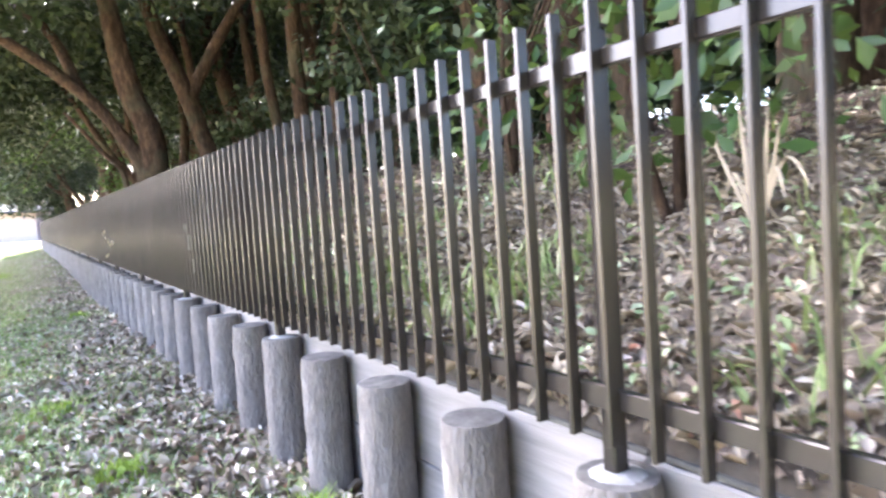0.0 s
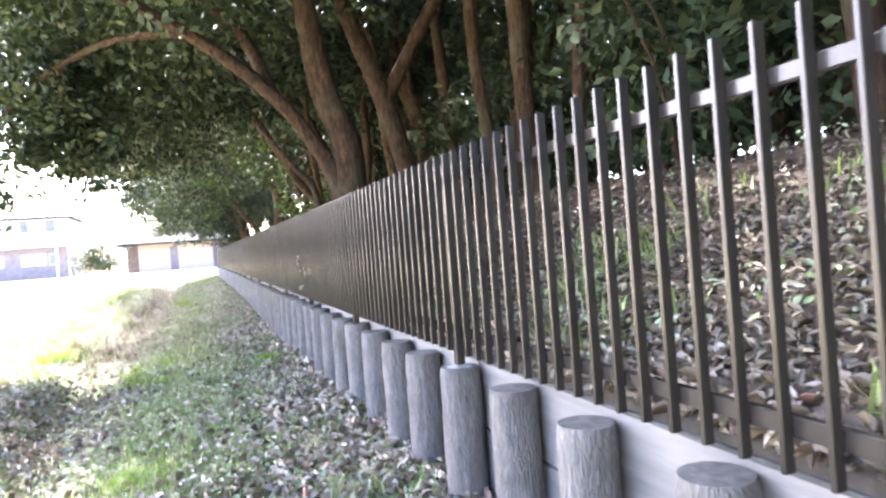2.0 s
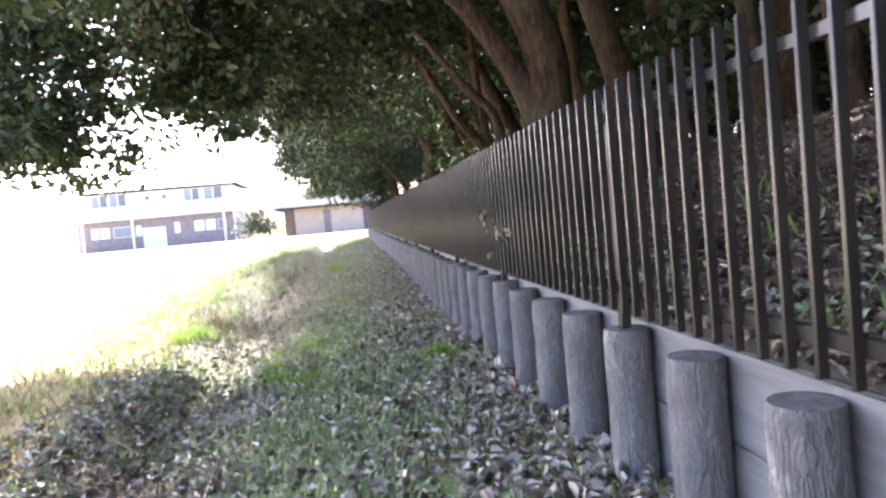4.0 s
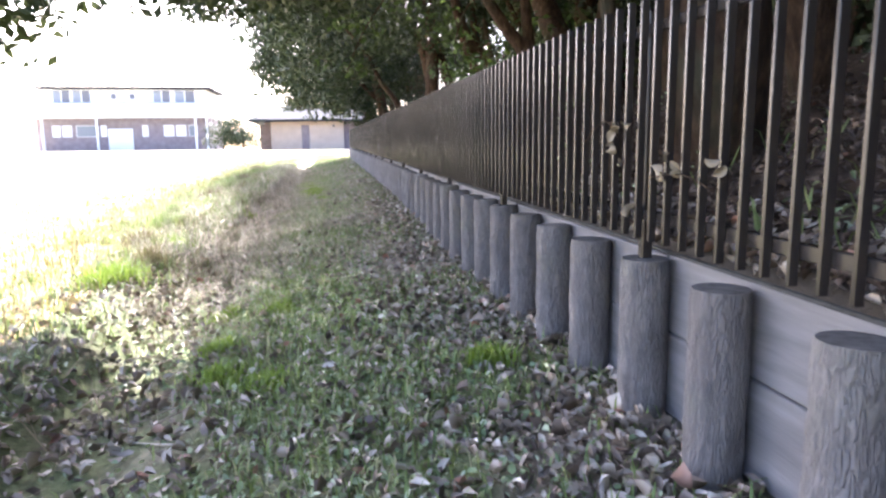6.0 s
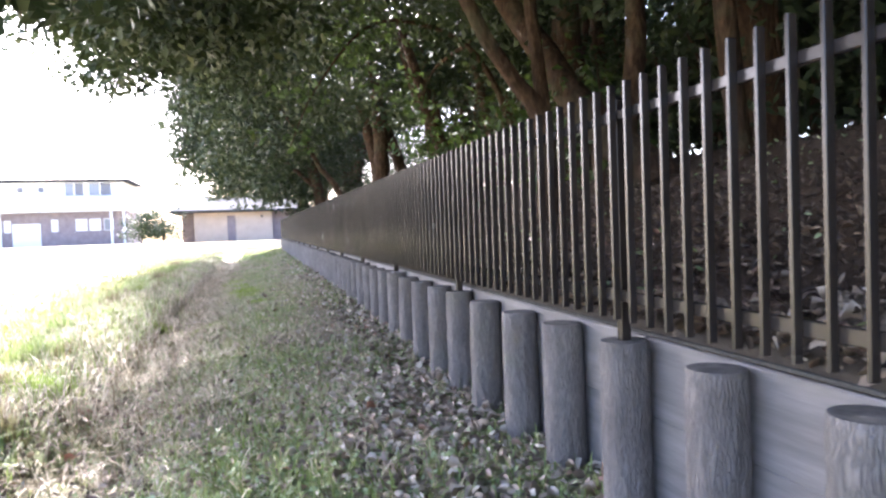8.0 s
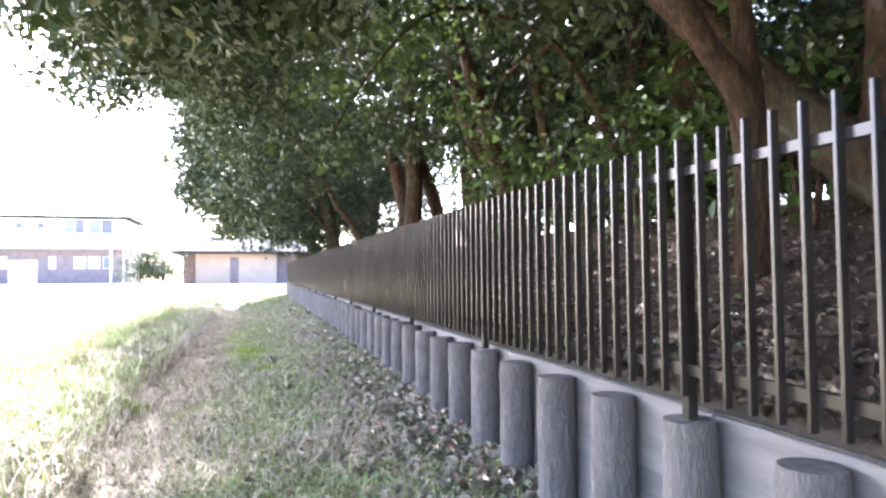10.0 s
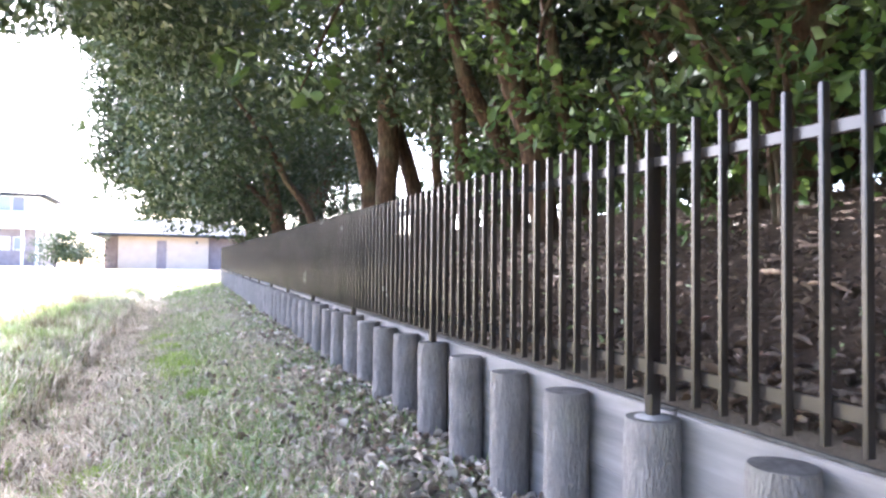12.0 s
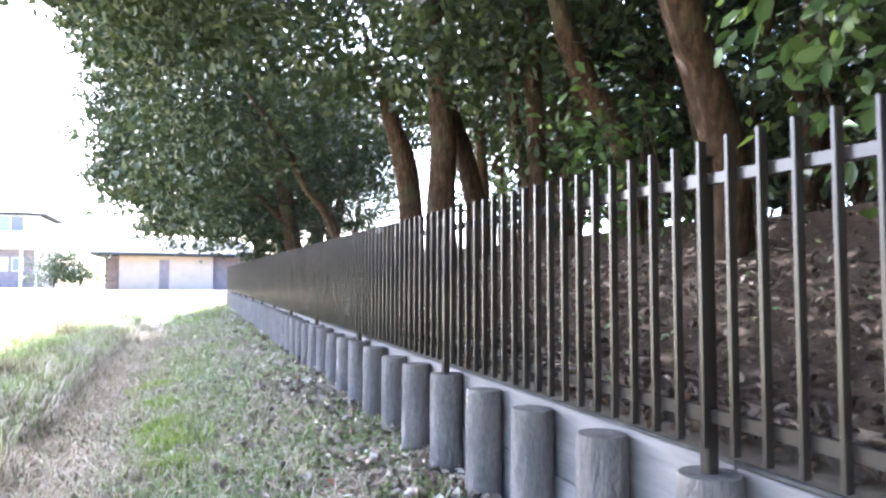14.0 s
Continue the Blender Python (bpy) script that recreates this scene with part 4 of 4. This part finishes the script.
# the wood behind: three kinds of tree, each repeated
def wood_tree(seed, lean, height):
    return tree([
        ([(0, 0, -0.3), (lean * 0.2, 0, 1.2), (lean * 0.6, 0.1, 2.6), (lean, 0.1, height * 0.6), (lean * 1.2, 0, height * 0.9)], [0.20, 0.17, 0.15, 0.11, 0.04]),
        ([(lean * 0.5, 0.1, 2.3), (lean * 0.5 + 0.6, 0.5, 3.4), (lean * 0.5 + 1.3, 0.9, 4.5)], [0.08, 0.06, 0.03]),
        ([(lean * 0.4, 0.1, 2.0), (lean * 0.4 - 0.5, -0.4, 3.2), (lean * 0.4 - 1.2, -0.8, 4.2)], [0.07, 0.055, 0.03]),
    ], [((lean, 0, height * 0.66), (2.3, 2.5, 1.6)), ((lean - 0.9, 1.2, height * 0.86), (2.0, 2.0, 1.4)), ((lean + 1.0, -1.0, height * 0.8), (2.0, 2.1, 1.5))],
        "tall evergreen tree of the dark wood and of the unseen light screen", seed, 3.3, 0.17, group="trees of the wood")


kinds = [wood_tree(200, -0.4, 6.4), wood_tree(210, 0.3, 7.2), wood_tree(220, -0.7, 5.8)]
spots = []
wrng = random.Random(4)
for x, step, y0, y1 in ((3.4, 3.6, -6, 50), (6.0, 3.8, -8, 52), (9.0, 5.4, -8, 52)):
    y = y0 + wrng.random() * 2
    while y < y1:
        spots.append((x + wrng.uniform(-0.7, 0.7), y))
        y += step * wrng.uniform(0.8, 1.2)
# those at y -4 and below are added unseen, to block sky light
spots += [(1.4, 44.0), (2.6, 47.5), (2.4, 2.6), (2.5, 0.95), (2.6, -1.6), (2.0, -5.5), (-1.2, -5.0), (-3.8, -6.5), (0.4, -8.0), (-2.4, -9.0), (-5.4, -9.5), (0.4, -4.0), (-3.0, -4.2), (-5.6, -5.6), (-7.6, -8.6), (0.8, -11.5), (-3.8, -12.5), (-7.0, -13.0)]
# a clearing lets the sky through behind the clump
spots = [q for q in spots if q[1] < 24 or not -1.8 < q[0] + 1.37 - 0.287 * (q[1] - 14.5) < 3.0] + [(2.6, 34.5), (4.0, 41.0)]
for i, (x, y) in enumerate(spots):
    m = pose(x, y, gz(x, y), 0, 0, wrng.uniform(0, 360))
    if i < 3:
        kinds[i].matrix_basis = m
    else:
        copy_thing(kinds[i % 3], m)


def sapling(seed, lean, r):
    return tree([
        ([(0, 0, -0.3), (lean * 0.3, 0.1, 1.5), (lean * 0.7, 0.0, 3.0), (lean * 1.2, 0.1, 4.6), (lean * 1.3, 0.2, 5.6)], [r, r * 0.9, r * 0.75, r * 0.5, r * 0.2]),
        ([(lean * 0.7, 0.0, 3.0), (lean * 0.7 + 0.4, 0.3, 3.9), (lean * 0.7 + 0.7, 0.5, 4.8)], [r * 0.5, r * 0.35, r * 0.15]),
    ], [((lean * 1.2, 0.1, 5.0), (1.2, 1.2, 0.8))], "thin dark-stemmed young tree in the wood", seed, 3.0, 0.18, group="young trees of the wood")


young = [sapling(240, -0.9, 0.085), sapling(250, 0.5, 0.06), sapling(260, -0.4, 0.11)]
yrng = random.Random(21)
for i in range(26):
    y = -1.5 + i * 1.15 + yrng.uniform(-0.4, 0.4)
    x = yrng.uniform(2.2, 4.6)
    if y > 20 and abs(x + 1.37 - 0.287 * (y - 14.5)) < 1.3:
        x += 2.4
    m = pose(x, y, gz(x, y), 0, 0, yrng.uniform(-50, 50))
    if i < 3:
        young[i].matrix_basis = m
    else:
        copy_thing(young[i % 3], m)


# shrubs on the bank, and an unseen row that blocks light
def shrub(seed, r, h, leaf, mat):
    rng_s = random.Random(seed)
    limbs = [([(0, 0, -0.1), (rng_s.uniform(-0.2, 0.2) * r, rng_s.uniform(-0.2, 0.2) * r, h * 0.4), (rng_s.uniform(-0.6, 0.6) * r, rng_s.uniform(-0.6, 0.6) * r, h * 0.9)], [0.025, 0.018, 0.008]) for _ in range(4)]
    return tree(limbs, [((0, 0, h * 0.62), (r, r, h * 0.42)), ((0.3 * r, -0.3 * r, h * 0.45), (r * 0.7, r * 0.7, h * 0.35))],
                "glossy green broad-leaved shrub of the bank and of the unseen screen", seed, 5.0, leaf, "shrub", mat, "shrubs on the bank")


bushes = [shrub(300, 0.7, 1.3, 0.10, M_SHRUB), shrub(310, 1.0, 1.8, 0.13, M_LEAF), shrub(320, 1.3, 2.2, 0.14, M_LEAF)]
bspots = [(0, 1.7, 2.4), (1, 3.1, 0.1), (1, 2.6, 5.6), (1, 2.9, 10.6), (0, 1.75, 13.3), (0, 1.95, 14.2), (0, 1.75, 15.1), (0, 1.5, 15.95), (1, 2.6, 16.6), (0, 2.0, 18.9), (1, 3.0, 21.4), (1, 2.4, 33), (1, 1.9, -1.8)]
# row out of view behind the start, added to cut light from there
for bx in (-7.0, -5.0, -3.2, -1.4, 0.4, 2.0):
    bspots.append((2, bx, -6.4 + 0.5 * math.sin(bx * 3)))
bspots.append((0, 1.15, 0.75))
for by in range(-2, 17):
    bspots.append((1, 3.5 + 0.35 * math.sin(by * 2.1), by * 1.15))
bspots += [(2, -8.7, 67.5), (2, -10.4, 68.4)]
for by in range(-3, 27, 2):
    bspots.append((2, 5.0 + 0.5 * math.sin(by * 1.7), by + 0.3))
    bspots.append((2, 7.4 + 0.6 * math.sin(by * 2.3), by + 1.2))
# a taller thicket closes the wood at the back
thicket = len(bspots)
for by in range(-6, 30, 3):
    bspots.append((2, 10.6 + 0.5 * math.sin(by * 1.3), by))
used = set()
for i, (k, x, y) in enumerate(bspots):
    m = pose(x, y, gz(x, y) + 0.06, 0, 0, wrng.uniform(0, 360))
    if i >= thicket or y > 60:
        m = m @ Matrix.Scale(2.0 if i >= thicket else 1.35, 4)
    if k in used:
        copy_thing(bushes[k], m)
    else:
        bushes[k].matrix_basis = m
        used.add(k)


# ---------------------------------------------------------------- leaves and twigs caught in the fence
def caught_leaf(x, y, z, size, turn, seed):
    """A curled dead leaf with a stalk, as one mesh."""
    rng_l = random.Random(seed)
    verts, faces, n = [], [], 7
    for i in range(n):
        s = i / (n - 1)
        w = 0.36 * size * math.sin(math.pi * min(1.0, s * 0.94 + 0.03)) ** 0.8
        zc = 0.18 * size * math.sin(s * 3.0) + rng_l.uniform(-0.02, 0.02) * size
        for k, side_w in enumerate((-1, -0.5, 0, 0.5, 1)):
            verts.append(((s - 0.5) * size, side_w * w, zc + 0.30 * size * abs(side_w) ** 1.5 * (0.4 + s) + rng_l.uniform(-0.03, 0.03) * size))
    for i in range(n - 1):
        for k in range(4):
            faces.append((i * 5 + k, i * 5 + k + 1, i * 5 + k + 6, i * 5 + k + 5))
    o = new("dead_leaf", mesh_from("dead_leaf", verts, faces, [M_TAN], True))
    o.matrix_basis = pose(x, y, z, *turn)
    return tagged(o, "curled tan dead leaf caught in the fence bars", "leaf", "leaves caught in the fence")


lrng = random.Random(9)
for y, z, size in (((8.10, 1.14, 0.080), (8.13, 1.09, 0.070), (8.06, 1.16, 0.080), (8.16, 1.12, 0.060), (7.99, 1.19, 0.070), (8.08, 1.05, 0.050), (7.80, 1.02, 0.085), (7.69, 1.07, 0.050), (7.65, 1.01, 0.060), (7.65, 1.05, 0.050), (7.75, 1.01, 0.060), (7.94, 0.88, 0.085), (7.45, 1.07, 0.060), (7.43, 1.04, 0.060))):
    caught_leaf(-0.115 + lrng.uniform(-0.015, 0.0), y, z, size * 0.7, (lrng.uniform(40, 140), lrng.uniform(-60, 60), lrng.uniform(0, 360)), lrng.randrange(999))
for pts_t in (((-0.12, 8.05, 1.13), (-0.11, 8.22, 1.20), (-0.12, 8.40, 1.12)), ((-0.115, 7.45, 0.98), (-0.118, 7.62, 1.02), (-0.11, 7.85, 1.0))):
    path, rad = smooth_path(pts_t, [0.003, 0.0025, 0.002], 4, 0.01, 3)
    vs, fs = tube(path, rad, 5, 2)
    tagged(new("twig", mesh_from("twig", vs, fs, [M_TRUNK], True)), "thin brown twig lodged between the fence bars", "twig")


# fallen sticks on the brown hollow and beside the stakes
srng = random.Random(31)
for i in range(34):
    if i < 24:
        x, y = srng.uniform(-2.75, -1.7), srng.uniform(7.2, 12.5)
    else:
        x, y = srng.uniform(-1.2, -0.3), srng.uniform(15.5, 19.0)
    a, l = srng.uniform(0, math.pi), srng.uniform(0.12, 0.34)
    line = []
    for k in range(4):
        q = (k / 3 - 0.5) * l
        xx, yy = x + q * math.cos(a) + srng.uniform(-0.012, 0.012), y + q * math.sin(a) + srng.uniform(-0.012, 0.012)
        line.append((xx, yy, ground_z(xx, yy) + 0.012 + 0.018 * srng.random()))
    path, rad = smooth_path(line, [0.0045, 0.004, 0.003, 0.002], 3, 0.0, i)
    vs, fs = tube(path, rad, 5, i)
    tagged(new("stick", mesh_from("stick", vs, fs, [M_STICK], True)), "thin grey-brown fallen stick lying on the ground", "stick", "fallen sticks")


line = [(1.02 - 0.03 * k, 14.55 - 0.13 * k) for k in range(5)]
path, rad = smooth_path([(x, y, ground_z(x, y) + 0.03 + 0.02 * (k % 2)) for k, (x, y) in enumerate(line)], [0.013, 0.012, 0.011, 0.009, 0.006], 4, 0.02, 8)
vs, fs = tube(path, rad, 8, 5)
tagged(new("fallen_branch", mesh_from("fallen_branch", vs, fs, [M_BRANCH], True)), "weathered fallen branch lying on the leafy bank", "branch")


# a withered plant on the bank, close behind the bars
def withered_plant(x, y, z):
    root = new("withered_plant")
    prng = random.Random(3)
    for i in range(9):
        a, l = prng.uniform(-0.9, 0.9), prng.uniform(0.30, 0.46)
        pts_p = [(0, 0, 0), (0.05 * math.sin(a), 0.16 * math.sin(a), l * 0.55), (0.09 * math.sin(a * 2), 0.30 * math.sin(a), l * (1.0 if i % 3 else 0.3))]
        path, rad = smooth_path(pts_p, [0.004, 0.010, 0.002], 5, 0.01, i)
        verts, faces = [], []
        for q, r in zip(path, rad):
            verts += [q + Vector((0, r, 0)), q + Vector((-r * 0.5, 0, r * 0.3)), q - Vector((0, r, 0))]
        for j in range(len(path) - 1):
            faces += [(3 * j, 3 * j + 1, 3 * j + 4, 3 * j + 3), (3 * j + 1, 3 * j + 2, 3 * j + 5, 3 * j + 4)]
        o = new("blade", mesh_from("blade", verts, faces, [M_TAN], True))
        o.parent = root
    root.matrix_basis = pose(x, y, z)
    return tagged(root, "withered straw-yellow plant standing on the leafy bank", "plant")


withered_plant(1.0, 0.33, ground_z(1.0, 0.33) - 0.01)


# ---------------------------------------------------------------- far buildings
M_WHITE_WALL = material("pale_render", (0.75, 0.73, 0.70), 0.85)
paint(M_WHITE_WALL, ramp(M_WHITE_WALL, noise_tex(M_WHITE_WALL, coords(M_WHITE_WALL), 0.8, 5.0), [(0.3, (0.62, 0.60, 0.57)), (0.7, (0.80, 0.78, 0.75))]))
M_BROWN_WALL = material("brown_cladding", (0.10, 0.075, 0.075), 0.8)
paint(M_BROWN_WALL, ramp(M_BROWN_WALL, noise_tex(M_BROWN_WALL, coords(M_BROWN_WALL), 2.0, 5.0), [(0.3, (0.21, 0.17, 0.18)), (0.7, (0.30, 0.25, 0.26))]))
M_ROOF = material("slate_roof", (0.04, 0.043, 0.05), 0.9, spec=0.15)
paint(M_ROOF, ramp(M_ROOF, noise_tex(M_ROOF, coords(M_ROOF), 3.0, 4.0), [(0.3, (0.03, 0.033, 0.038)), (0.7, (0.05, 0.054, 0.06))]))
M_PANE = material("window_glass", (0.25, 0.27, 0.30), 0.08)
M_DARK_PANE = material("dark_window_glass", (0.16, 0.16, 0.18), 0.1)
M_FRAME = material("white_frame", (0.8, 0.8, 0.8), 0.5)
M_CREAM = material("cream_wall", (0.55, 0.47, 0.38), 0.85)
paint(M_CREAM, ramp(M_CREAM, noise_tex(M_CREAM, coords(M_CREAM), 1.2, 5.0), [(0.3, (0.50, 0.40, 0.32)), (0.7, (0.60, 0.49, 0.40))]))
M_CURTAIN = material("white_blind", (0.8, 0.8, 0.78), 0.8)


def house_window(parent, x, z, w, h, y, pane_mat, split=1):
    """A framed window proud of a wall that faces -y."""
    win = part("window", box(x - w / 2, x + w / 2, y - 0.06, y + 0.02, z - h / 2, z + h / 2, 0.01), M_FRAME, parent)
    step = w / split
    for i in range(split):
        x0 = x - w / 2 + i * step
        part("pane", box(x0 + 0.06, x0 + step - 0.06, y - 0.075, y - 0.063, z - h / 2 + 0.06, z + h / 2 - 0.06), pane_mat if i % 2 == 0 else M_DARK_PANE, win)
    return win


def two_storey(y, x0, x1, z0):
    """Brown ground floor with a pale balcony band and a white upper floor, facing -y."""
    root = new("apartment_building")
    part("wall", box(x0, x1, y, y + 9, z0 - 0.4, z0 + 3.32, 0.02), M_BROWN_WALL, root, "brown clad ground floor")
    part("parapet", box(x0 - 0.15, x1 + 0.15, y - 1.2, y + 9.2, z0 + 3.32, z0 + 4.75, 0.02), M_WHITE_WALL, root)
    part("wall", box(x0 + 0.9, x1 - 0.2, y + 0.02, y + 8.4, z0 + 4.75, z0 + 6.35, 0.02), M_WHITE_WALL, root)
    part("roof", box(x0 + 0.3, x1 + 0.4, y - 0.6, y + 9, z0 + 6.35, z0 + 6.58, 0.03), M_ROOF, root)
    for x in (x0, x0 + 0.85, x0 + 6.1, x1 - 1.35, x1 - 0.2):
        part("pilaster", box(x, x + 0.2, y - 1.1, y - 0.9, z0 - 0.4, z0 + 3.315, 0.01), M_FRAME, root)
    for a, ww in ((2.7, 1.7), (4.65, 1.8), (12.6, 1.75), (14.95, 2.1)):
        house_window(root, x0 + a, z0 + 5.6, ww, 1.35, y, M_PANE, 2)
    for a in (7.8, 9.65):
        house_window(root, x0 + a, z0 + 5.6, 0.62, 0.62, y, M_DARK_PANE, 1)
    for a, ww, mm in ((1.9, 0.8, M_CURTAIN), (2.95, 0.95, M_CURTAIN), (4.95, 2.2, M_PANE), (6.55, 0.6, M_CURTAIN), (10.7, 0.6, M_CURTAIN), (13.1, 1.05, M_CURTAIN), (14.35, 1.05, M_CURTAIN), (15.6, 0.9, M_PANE)):
        house_window(root, x0 + a, z0 + 2.0, ww, 1.2, y, mm, 1)
    part("garage_door", box(x0 + 6.95, x0 + 9.45, y - 0.08, y - 0.01, z0 - 0.2, z0 + 2.25, 0.02), M_CURTAIN, root)
    tagged(root, "two-storey building with a brown ground floor and white upper floor", "building")
    return root


two_storey(82.0, -31.1, -13.8, 0.98)


def store_house(y, x0, x1, z0):
    root = new("store_building")
    part("wall", box(x0, x1, y, y + 7, z0 - 0.3, z0 + 2.6, 0.02), M_CREAM, root)
    part("wall", box(x0 - 1.1, x0 - 0.01, y + 1.4, y + 7, z0 - 0.3, z0 + 2.6, 0.02), M_BROWN_WALL, root, "dark recessed side bay")
    part("wall", box(x1 + 0.01, x1 + 3.0, y + 0.5, y + 7, z0 - 0.3, z0 + 2.6, 0.02), M_BROWN_WALL, root, "dark side bay")
    bm = bmesh.new()
    a, b, c, d = x0 - 1.9, x1 + 3.8, y - 0.9, y + 8.0
    lowv = [bm.verts.new(q) for q in ((a, c, z0 + 2.6), (b, c, z0 + 2.6), (b, d, z0 + 2.6), (a, d, z0 + 2.6))]
    eave = [bm.verts.new((q.co.x, q.co.y, z0 + 2.78)) for q in lowv]
    ridge = [bm.verts.new((a + 2.2, (c + d) / 2, z0 + 4.2)), bm.verts.new((b - 2.2, (c + d) / 2, z0 + 4.2))]
    bm.faces.new(lowv[::-1])
    for i in range(4):
        bm.faces.new((lowv[i], lowv[(i + 1) % 4], eave[(i + 1) % 4], eave[i]))
    bm.faces.new((eave[0], eave[1], ridge[1], ridge[0]))
    bm.faces.new((eave[2], eave[3], ridge[0], ridge[1]))
    bm.faces.new((eave[1], eave[2], ridge[1]))
    bm.faces.new((eave[3], eave[0], ridge[0]))
    part("roof", bm, M_ROOF, root)
    part("door", box(x0 + 2.75, x0 + 3.45, y - 0.05, y + 0.01, z0 - 0.2, z0 + 2.3, 0.01), M_BROWN_WALL, root)
    part("vent", box(x1 - 1.0, x1 - 0.8, y - 0.08, y - 0.01, z0 + 2.1, z0 + 2.3, 0.01), M_DARK_PANE, root)
    tagged(root, "low cream store building with a dark hipped roof", "building")
    return root


store_house(69.0, -6.3, 0.3, 0.82)
